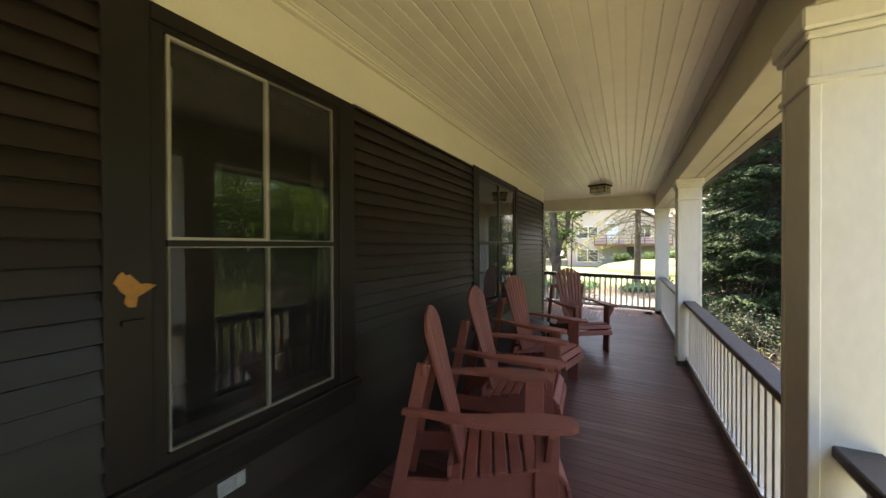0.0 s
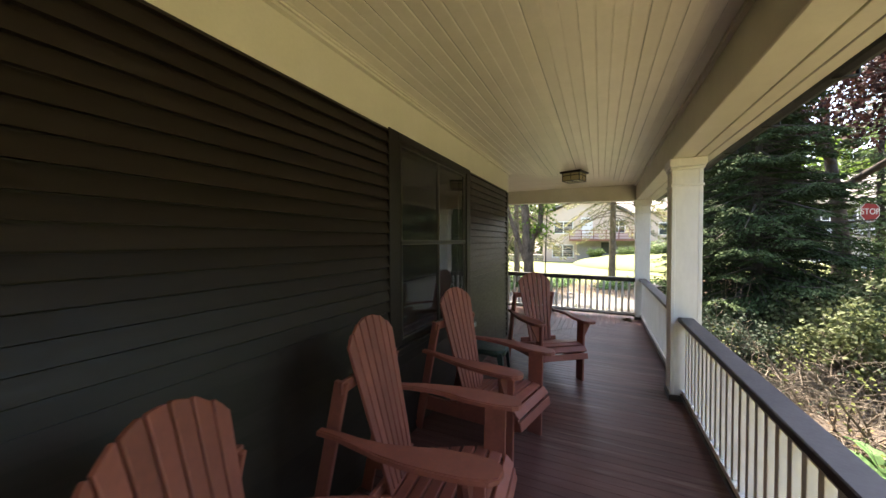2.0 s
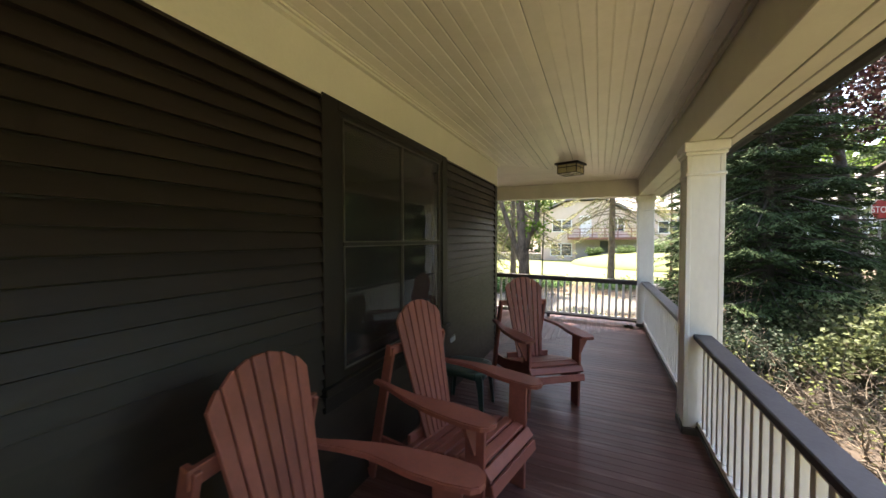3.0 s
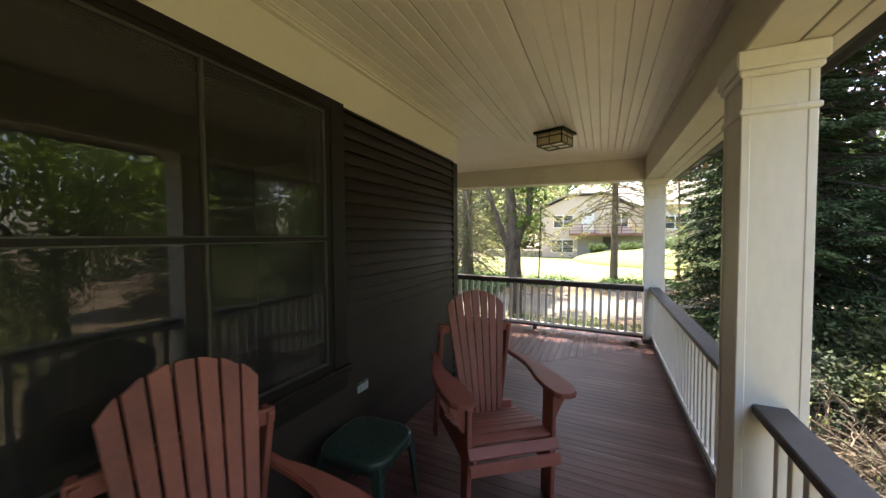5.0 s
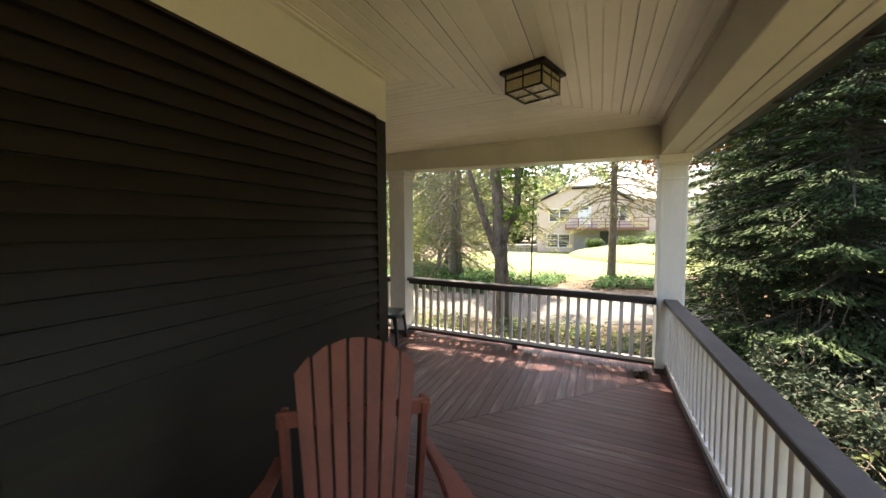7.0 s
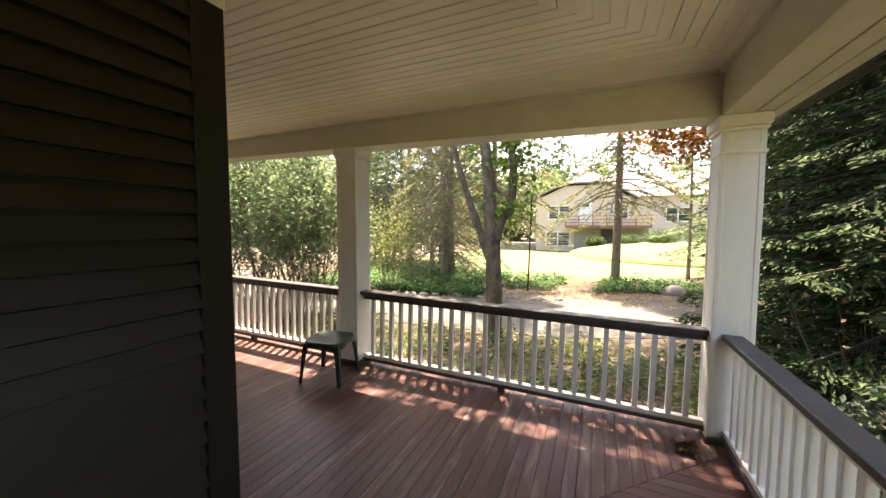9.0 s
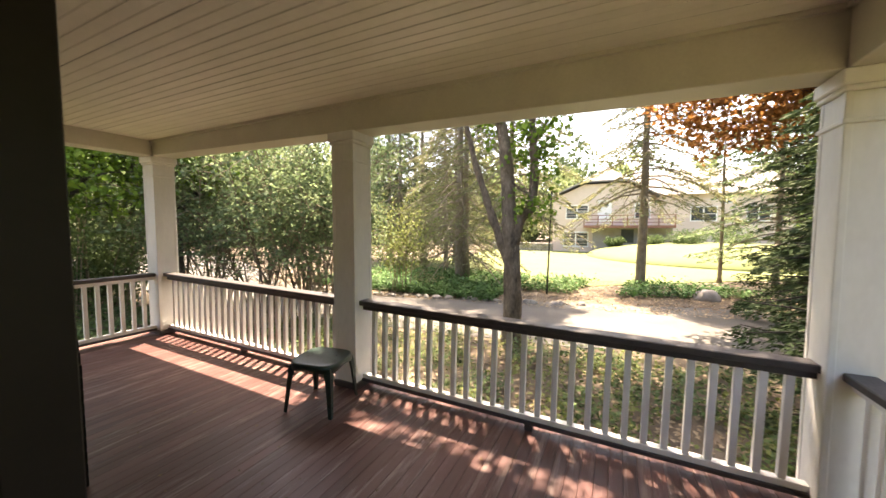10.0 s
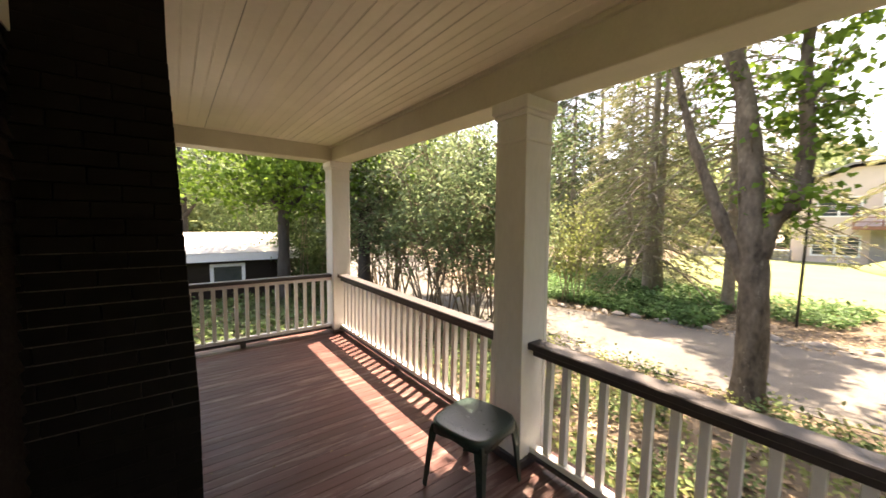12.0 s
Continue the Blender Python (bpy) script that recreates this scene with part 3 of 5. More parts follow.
    part("backing", boxes("backing", TRIM_DARK, (COL_X + 0.053, xo, BACK_Y, yo, zo + 0.04, zo + 0.06)), s, "dark backing above the soffit")
    gv, gf = [], []
    section = [(0.001, 0.10), (0.001, 0.012), (0.012, -0.008), (0.045, -0.018), (0.078, -0.008), (0.096, 0.02), (0.10, 0.10), (0.092, 0.102), (0.086, 0.025), (0.045, -0.006), (0.012, 0.02), (0.009, 0.10)]
    m = len(section)
    for y in (BACK_Y, yo + 0.11):
        gv += [(xo + a, y, zo + b) for a, b in section]
    gf = [(i, (i + 1) % m, m + (i + 1) % m, m + i) for i in range(m)]
    gutter = part("gutter", mesh_of("gutter", gv, gf, IRON), s, "dark metal gutter")
    y = BACK_Y + 0.35
    while y < yo:
        part("bracket", boxes("bracket", IRON, (xo + 0.002, xo + 0.104, y - 0.014, y + 0.014, zo - 0.026, zo - 0.0185), (xo + 0.1005, xo + 0.107, y - 0.014, y + 0.014, zo - 0.018, zo + 0.10)), gutter)
        y += 0.82
    roof = thing("roof_1", "grey shingled porch roof", "roof", kind="structure")
    part("slope", mesh_of("slope", [(xo + 0.10, BACK_Y - 0.3, 2.6), (xo + 0.10, 9.97, 2.6), (-1.4, 7.2, 3.7), (-1.4, BACK_Y - 0.3, 3.7)], [(0, 1, 2, 3)], SHINGLE), roof)
    # far edge is out of view, set to bound the sun on the floor
    part("slope", mesh_of("slope", [(xo + 0.10, 9.97, 2.66), (END_X - 0.45, 9.97, 2.66), (END_X - 0.45, 7.2, 3.7), (-1.4, 7.2, 3.7)], [(0, 1, 2, 3)], SHINGLE), roof)
    part("slope", mesh_of("slope", [(HOUSE_END - 0.2, BACK_Y - 0.5, 3.7), (-1.4, BACK_Y - 0.5, 3.7), (-1.4, 7.2, 3.7), (HOUSE_END - 0.2, 7.2, 3.7)], [(0, 1, 2, 3)], SHINGLE), roof)
    back_wall = thing("wall_back", "dark clapboard wall closing the porch", "wall", kind="structure", data=boxes("wall_back", SIDING, (WALL_X, WALL_X + 0.9, BACK_Y - 0.1, BACK_Y, 0, CEIL_Z)))
    h = COL / 2 + 0.001
    build_rail("porch_railing", -1.9 + h, 1.88 - h, True, COL_X, "white porch railing with dark grey top rail")
    build_rail("porch_railing", 1.88 + h, 5.60 - h, True, COL_X, "white porch railing with dark grey top rail")
    build_rail("porch_railing", 5.60 + h, 9.53 - h, True, COL_X, "white porch railing with dark grey top rail")
    build_rail("porch_railing", -2.745 + h, COL_X - h, False, FAR_Y, "white porch railing with dark brown top rail", sloped())
    build_rail("porch_railing", END_X + h, -2.745 - h, False, FAR_Y, "white porch railing with dark brown top rail", sloped())
    build_rail("porch_railing", CORNER_Y + 0.03, FAR_Y - h, True, END_X, "white porch railing with dark grey top rail", Matrix.Translation((0, 0, rise(END_X))))


def build_chimney():
    """Dark painted brick chimney breast, stepped wider towards the floor."""
    ch = thing("chimney", "dark painted brick chimney breast, wider at the foot", "chimney")
    bh = 0.0735
    z, k = 0.0, 0
    meshes = {}
    while z < CEIL_Z - 0.02:
        f = max(0.0, min(1.0, (z - 0.75) / 1.7))
        xr, yf = -3.20 - 0.12 * f, 7.715 - 0.07 * f
        xl = -4.75 + 0.10 * f
        step = 0.21
        off = 0.105 if k % 2 else 0.0
        for face in ("side", "front"):
            lo, hi = (CORNER_Y, yf) if face == "side" else (xl, xr - 0.103)
            s = hi
            first = True
            while s > lo + 0.02:
                Lb = (step - off) if first and off else step
                e = max(lo, s - Lb)
                first = False
                L = round(s - e, 3) - 0.004
                key = (face, L)
                if L > 0.015:
                    if key not in meshes:
                        d = (-0.1, 0, -L, 0, 0.002, bh - 0.002) if face == "side" else (-L, 0, -0.1, 0, 0.002, bh - 0.002)
                        meshes[key] = boxes("brick", BRICK, d, bevel=0.003)
                    part("brick", meshes[key], ch, at=(xr, s, z) if face == "side" else (s, yf, z))
                s = e
        if 0.80 < z < 1.60:
            part("mortar_joint", boxes("mortar_joint", MORTAR, (xr - 0.09, xr - 0.001, CORNER_Y + 0.003, yf - 0.0015, z - 0.0035, z + 0.0035)), ch, "pale worn mortar joint")
        z += bh
        k += 1
    part("core", boxes("core", BRICK, (-4.62, -3.322, CORNER_Y + 0.001, 7.642, 0.0, CEIL_Z - 0.001), (-4.72, -3.203, CORNER_Y + 0.002, 7.712, 0.0, 0.74)), ch)


build_house()
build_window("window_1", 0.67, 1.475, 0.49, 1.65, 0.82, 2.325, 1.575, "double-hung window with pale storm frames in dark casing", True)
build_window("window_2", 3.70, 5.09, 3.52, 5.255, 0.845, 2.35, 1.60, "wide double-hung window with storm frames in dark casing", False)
build_porch()
build_columns()
build_chimney()


# ---- porch things ----
def slab(bm, outline, axis, at, thick):
    """Extrudes a closed outline of pairs: axis "y" takes (x, z) pairs, axis "x" takes (y, z) pairs, axis "z" takes (x, y) pairs."""
    put = {"y": lambda p: (p[0], at, p[1]), "x": lambda p: (at, p[0], p[1]), "z": lambda p: (p[0], p[1], at)}[axis]
    f = bm.faces.new([bm.verts.new(put(p)) for p in outline])
    r = bmesh.ops.extrude_face_region(bm, geom=[f])
    new_verts = [v for v in r["geom"] if isinstance(v, bmesh.types.BMVert)]
    for v in new_verts:
        v.co["xyz".index(axis)] += thick
    return new_verts


def adirondack():
    """A tall fan-back wooden porch chair; its front looks along +x, origin on the floor."""
    c = thing("adirondack_chair", "red-stained wooden adirondack chair with a fan back", "chair", "chairs on the porch")
    seat = [(-0.15, 0.312, -13), (-0.072, 0.331, -13), (0.006, 0.351, -13), (0.084, 0.371, -13), (0.162, 0.390, -12), (0.240, 0.405, -6), (0.315, 0.404, 10), (0.375, 0.372, 48), (0.405, 0.305, 78)]
    slat = boxes("seat_slat", CHAIR, (-0.032, 0.032, -0.275, 0.275, 0, 0.021), bevel=0.004)
    for x, z, tilt in seat:
        part("seat_slat", slat, c, at=pose(x, 0, z, 0, tilt, 0))
    ARM = 0.665
    for s in (-1, 1):
        bm = bmesh.new()
        slab(bm, [(-0.46, 0.17), (0.33, 0.235), (0.405, 0.265), (0.40, 0.32), (0.365, 0.372), (0.31, 0.40), (0.24, 0.402), (-0.2, 0.298), (-0.46, 0.285)], "y", s * 0.235 - 0.012, 0.024)
        part("side_rail", bm_mesh("side_rail", bm, CHAIR), c)
        part("front_leg", boxes("front_leg", CHAIR, (0.245, 0.365, s * 0.261 - 0.013, s * 0.261 + 0.013, 0.0, ARM - 0.001), bevel=0.004), c)
        bm = bmesh.new()
        slab(bm, [(s * 0.275, 0.47), (s * 0.288, 0.47), (s * 0.372, ARM - 0.03), (s * 0.372, ARM - 0.001), (s * 0.275, ARM - 0.001)], "x", 0.293, 0.024)
        part("arm_bracket", bm_mesh("arm_bracket", bm, CHAIR), c)
        bm = bmesh.new()
        add_box(bm, -0.03, 0.04, -0.013, 0.013, 0.0, 0.93, bevel=0.004)
        part("rear_post", bm_mesh("rear_post", bm, CHAIR), c, at=pose(-0.51, s * 0.262, 0.003, 0, 11, 0))
        inner = [(-0.43, 0.277), (-0.32, 0.28), (-0.2, 0.293), (-0.08, 0.295), (0.04, 0.272), (0.15, 0.245), (0.3, 0.232), (0.40, 0.24), (0.432, 0.262)]
        outer = [(0.445, 0.30), (0.435, 0.35), (0.40, 0.382), (0.3, 0.40), (0.18, 0.405), (0.05, 0.402), (-0.08, 0.385), (-0.2, 0.355), (-0.32, 0.325), (-0.43, 0.315)]
        bm = bmesh.new()
        top = slab(bm, [(x, s * y) for x, y in inner + outer], "z", ARM, 0.026)
        bmesh.ops.bevel(bm, geom=[e for e in bm.edges if all(v in top for v in e.verts)], offset=0.006, segments=2, affect="EDGES")
        part("arm", bm_mesh("arm", bm, CHAIR), c)
    part("back_bar", boxes("back_bar", CHAIR, (-0.335, -0.311, -0.285, 0.285, 0.86, 0.92), bevel=0.004), c)
    part("back_bar", boxes("back_bar", CHAIR, (-0.20, -0.176, -0.24, 0.24, 0.31, 0.38), bevel=0.004), c)
    for i in range(7):
        k = i - 3
        w0, w1 = 0.032, 0.0575
        arc = [0.90 - 1.95 * (k * 0.068 + e * w1 / 2) ** 2 for e in (-1, 0, 1)]
        bm = bmesh.new()
        slab(bm, [(-w0 / 2, 0), (w0 / 2, 0), (w1 / 2, arc[2] - 0.004), (w1 / 2 - 0.006, arc[2] + 0.001), (0, arc[1]), (-w1 / 2 + 0.006, arc[0] + 0.001), (-w1 / 2, arc[0] - 0.004)], "x", 0.0, 0.019)
        bmesh.ops.bevel(bm, geom=[e for e in bm.edges if abs(e.verts[0].co.x - e.verts[1].co.x) < 1e-5], offset=0.003, segments=1, affect="EDGES")
        part("back_slat", bm_mesh("back_slat", bm, CHAIR), c, at=pose(-0.135, k * 0.040, 0.30, 0, -14.5, 0) @ pose(0, 0, 0, -k * 1.78, 0, 0))
    return c


CHAIRS = [(-0.74, 1.94, 20), (-0.88, 2.93, 5), (-0.905, 4.08, -13), (-0.662, 5.72, -52)]
first = adirondack()
first.matrix_basis = sloped() @ pose(CHAIRS[0][0], CHAIRS[0][1], 0, 0, 0, CHAIRS[0][2])
for x, y, turn in CHAIRS[1:]:
    copy_thing(first, sloped() @ pose(x, y, 0, 0, 0, turn))


def plastic_stool():
    """A moulded plastic side table with four splayed legs."""
    s = thing("side_table", "dark green moulded plastic side table", "side table", "green side tables")
    n, verts, faces = 32, [], []
    rings = [(0.0, 0.42), (0.62, 0.42), (0.9, 0.423), (0.97, 0.421), (1.0, 0.412), (1.0, 0.365), (0.96, 0.365), (0.955, 0.40)]
    for r, z in rings[1:]:
        for k in range(n):
            a = 2 * math.pi * (k + 0.5) / n
            ca, sa = math.cos(a), math.sin(a)
            e = 0.215 / (abs(ca) ** 4 + abs(sa) ** 4) ** 0.25
            scallop = 0.012 * math.cos(4 * a) if z < 0.39 else 0
            verts.append((ca * e * r, sa * e * r, z + scallop))
    for i in range(len(rings) - 2):
        for k in range(n):
            faces.append((i * n + k, i * n + (k + 1) % n, (i + 1) * n + (k + 1) % n, (i + 1) * n + k))
    faces.append(tuple(range(n))[::-1])
    part("top", mesh_of("top", verts, faces, GREEN_PLASTIC, True), s)
    # each leg is a moulded angle, its two flanges meeting at the outer corner
    leg_v, leg_f = [], []
    levels = ((0.0, 0.030, 0.222), (0.12, 0.036, 0.213), (0.26, 0.044, 0.203), (0.35, 0.058, 0.196), (0.395, 0.080, 0.186))
    for z, w, d in levels:
        for ox, oy in ((0, 0), (-w, 0.0), (-w, -0.005), (-0.008, -0.008), (-0.005, -w), (0, -w)):
            leg_v.append((d + ox, d + oy, z))
    for i in range(len(levels) - 1):
        for k in range(6):
            leg_f.append((i * 6 + k, i * 6 + (k + 1) % 6, (i + 1) * 6 + (k + 1) % 6, (i + 1) * 6 + k))
    leg_f += [tuple(range(6))[::-1], tuple(range(len(leg_v) - 6, len(leg_v)))]
    leg = mesh_of("leg", leg_v, leg_f, GREEN_PLASTIC)
    for q in range(4):
        part("leg", leg, s, at=pose(0, 0, 0, 0, 0, 90 * q))
    return s


stool = plastic_stool()
stool.matrix_basis = sloped() @ pose(-2.72, 9.08, 0, 0, 0, 12)
copy_thing(stool, sloped() @ pose(-1.20, 5.10, 0, 0, 0, 3))


def ceiling_lamp(x, y):
    l = thing("ceiling_light", "dark bronze lantern ceiling light with amber panes", "ceiling light", at=pose(x, y, CEIL_Z, 0, 0, -18))
    part("canopy", boxes("canopy", IRON, (-0.173, 0.173, -0.173, 0.173, -0.03, -0.001), bevel=0.006), l)
    r, z0, z1, t = 0.137, -0.16, -0.031, 0.012
    zm = (z0 + z1) / 2 + 0.02
    for sx in (-1, 1):
        for sy in (-1, 1):
            part("corner_bar", boxes("corner_bar", IRON, (sx * r - t / 2, sx * r + t / 2, sy * r - t / 2, sy * r + t / 2, z0, z1)), l)
        for z in (z0, zm):
            part("cross_bar", boxes("cross_bar", IRON, (-r + t / 2, r - t / 2, sx * r - t / 2 + 0.001, sx * r + t / 2 - 0.001, z, z + t)), l)
            part("cross_bar", boxes("cross_bar", IRON, (sx * r - t / 2 + 0.001, sx * r + t / 2 - 0.001, -r + t / 2, r - t / 2, z, z + t)), l)
        part("muntin", boxes("muntin", IRON, (-0.004, 0.004, sx * r - 0.004, sx * r + 0.0045, z0 + t, z1)), l)
        part("muntin", boxes("muntin", IRON, (sx * r - 0.004, sx * r + 0.0045, -0.004, 0.004, z0 + t, z1)), l)
    part("muntin", boxes("muntin", IRON, (-0.005, 0.005, -r + 0.006, r - 0.006, z0, z0 + 0.008)), l)
    part("muntin", boxes("muntin", IRON, (-r + 0.006, r - 0.006, -0.005, 0.005, z0 + 0.001, z0 + 0.009)), l)
    for q in range(4):
        part("pane", boxes("pane", LAMP_GLASS, (r - 0.004, r, -r + 0.004, r - 0.004, z0 + 0.004, z1)), l, "amber glass pane", at=pose(0, 0, 0, 0, 0, 90 * q))
    part("pane", boxes("pane", LAMP_GLASS, (-r + 0.005, r - 0.005, -r + 0.005, r - 0.005, z0 + 0.01, z0 + 0.014)), l, "amber glass pane")


ceiling_lamp(-0.46, 7.52)


def outlet(y, z):
    o = thing("outlet", "weathered metal outdoor outlet cover on the wall", "outlet", "wall outlets", at=(WALL_X + 0.004, y, z))
    plate = surface("outlet_plate", (0.35, 0.37, 0.38), (0.5, 0.52, 0.53), scale=15, rough=0.4, bump=0.05, metal=0.4) if "outlet_plate" not in bpy.data.materials else bpy.data.materials["outlet_plate"]
    part("plate", boxes("plate", plate, (0, 0.012, -0.058, 0.058, -0.036, 0.036), bevel=0.004), o)
    for s in (-1, 1):
        part("flap", boxes("flap", plate, (0.0125, 0.02, s * 0.027 - 0.02, s * 0.027 + 0.02, -0.024, 0.024), bevel=0.004), o)


outlet(0.897, 0.57)
outlet(5.42, 0.585)


def leaf_ornament(y, z):
    """A flat metal maple leaf fixed to the window casing."""
    rust = surface("rusty_orange_metal", (0.32, 0.14, 0.03), (0.46, 0.22, 0.05), scale=20, rough=0.6, bump=0.2)
    o = thing("leaf_ornament", "rusty orange metal maple leaf on the window casing", "ornament", at=pose(WALL_X + 0.024, y, z, 0, 0, 0))
    out = [(0.82 * a, 0.82 * b) for a, b in [(-0.01, -0.07), (0.012, -0.072), (0.02, -0.03), (0.05, -0.012), (0.085, 0.012), (0.05, 0.022), (0.03, 0.02), (0.012, 0.04), (-0.005, 0.062), (-0.02, 0.058), (-0.03, 0.075), (-0.045, 0.06), (-0.06, 0.03), (-0.045, 0.015), (-0.04, 0.0), (-0.02, -0.02), (-0.025, -0.05)]]
    bm = bmesh.new()
    slab(bm, out, "x", 0.0, 0.004)
    part("leaf", bm_mesh("leaf", bm, rust), o)
    part("bracket", boxes("bracket", TRIM_DARK, (0.0, 0.02, -0.03, 0.03, -0.115, -0.10)), o)


leaf_ornament(0.56, 1.42)


# pale curtain edge inside the first window
CLOTH = surface("curtain_cloth", (0.42, 0.40, 0.36), (0.52, 0.5, 0.46), scale=6, rough=0.9, bump=0.1)
cv, cf = [], []
for k in range(25):
    f = k / 24
    for z in (0.86, 2.30):
        cv.append((0.018 * math.sin(f * 22), 0.13 * f * (1.0 if z > 1 else 0.75), z))
    if k:
        cf.append((2 * k - 2, 2 * k, 2 * k + 1, 2 * k - 1))
thing("curtain", "pale curtain hanging at the edge of the window", "curtain", at=(WALL_X - 0.2, 0.66, 0), data=mesh_of("curtain", cv, cf, CLOTH, True))

# dry leaves blown against the foot of the corner column
_rng = np.random.default_rng(8)
_p = np.stack([COL_X - 0.22 + np.abs(_rng.normal(size=160)) * -0.06, 9.3 - np.abs(_rng.normal(size=160)) * 0.07, 0.012 + np.abs(_rng.normal(size=160)) * 0.018], axis=1)
thing("leaf_heap", "small heap of dry leaves at the column foot", "leaves", kind="stuff", data=leaves_mesh("leaf_heap", _p, LEAF_DRY0, 0.045, 0.03, 8, 0.0, 0.7))
_q = np.stack([_rng.uniform(-5.5, 0.5, 70), _rng.uniform(7.4, 9.4, 70), np.zeros(70)], axis=1)
_q[:, 2] = FALL * (COL_X - _q[:, 0]) + 0.004
thing("leaf_specks", "small dry leaf bits scattered on the floorboards", "leaves", kind="stuff", data=leaves_mesh("leaf_specks", _q, LEAF_DRY0, 0.03, 0.018, 9, 0.0, 0.95))


# ---- ground ----
GZ = -0.95
g = []
gf = []
N = 60
xs = np.sign(np.linspace(-1, 1, N)) * np.abs(np.linspace(-1, 1, N)) ** 2.2 * 600
for j in range(N):
    for i in range(N):
        g.append((xs[i], xs[j] + 15, GZ))
for j in range(N - 1):
    for i in range(N - 1):
        gf.append((j * N + i, j * N + i + 1, (j + 1) * N + i + 1, (j + 1) * N + i))
thing("ground", "earth with leaf litter under the trees", "ground", kind="structure", data=mesh_of("ground", g, gf, SOIL))


def sheet(name, label, mat, outline, z, cat, steps=None):
    """A thin slab over an outline."""
    n = len(outline)
    v = [(x, y, z) for x, y in outline] + [(x, y, GZ - 0.05) for x, y in outline]
    f = [tuple(range(n))] + [(i + n, (i + 1) % n + n, (i + 1) % n, i) for i in range(n)]
    return thing(name, label, cat, kind="structure", data=mesh_of(name, v, f, mat))


sheet("road", "pale gravel drive", GRAVEL, [(-40, 15.5), (-20, 14.2), (-9, 13.9), (-4, 14.4), (-1, 14.7), (2, 16.0), (8, 17), (40, 20), (40, 27), (10, 21.5), (3, 20.6), (-3, 19.0), (-8, 17.3), (-14, 18), (-22, 22), (-40, 30)], GZ + 0.012, "drive")
sheet("ground_side_lawn", "sunny dry grass beside the porch", DRY_GRASS, [(1.6, -14), (24, -14), (24, 2), (9, 3.5), (3.4, 3.0), (1.6, 1.5)], GZ + 0.02, "lawn")
# dark sheet added over the soil in place of the shrubs' shade
sheet("ground_bed", "garden soil darkened as shade under the side shrubs", SHADED_SOIL, [(0.9, 3.2), (3.6, 3.6), (8.5, 4.4), (9.5, 9.0), (7.0, 12.4), (3.0, 12.8), (0.9, 11.6)], GZ + 0.026, "soil")
sheet("ground_lawn", "sunlit mown lawn", LAWN, [(-16, 27), (-8, 23.5), (-3, 22), (1, 25), (5, 28), (14, 32), (22, 46), (22, 60), (-16, 60), (-12, 36)], GZ + 0.03, "lawn")


# ---- trees and plants ----
def branchy(bm_lists, root, tip, r0, r1, bend, rng, sides=6, steps=5):
    root, tip = Vector(root), Vector(tip)
    pts, rad = [], []
    for i in range(steps + 1):
        f = i / steps
        p = root.lerp(tip, f)
        if 0 < i < steps:
            p += Vector(rng.normal(size=3)) * bend
        pts.append(p)
        rad.append(r0 + (r1 - r0) * f)
    tube(*bm_lists, pts, rad, sides)
    return pts


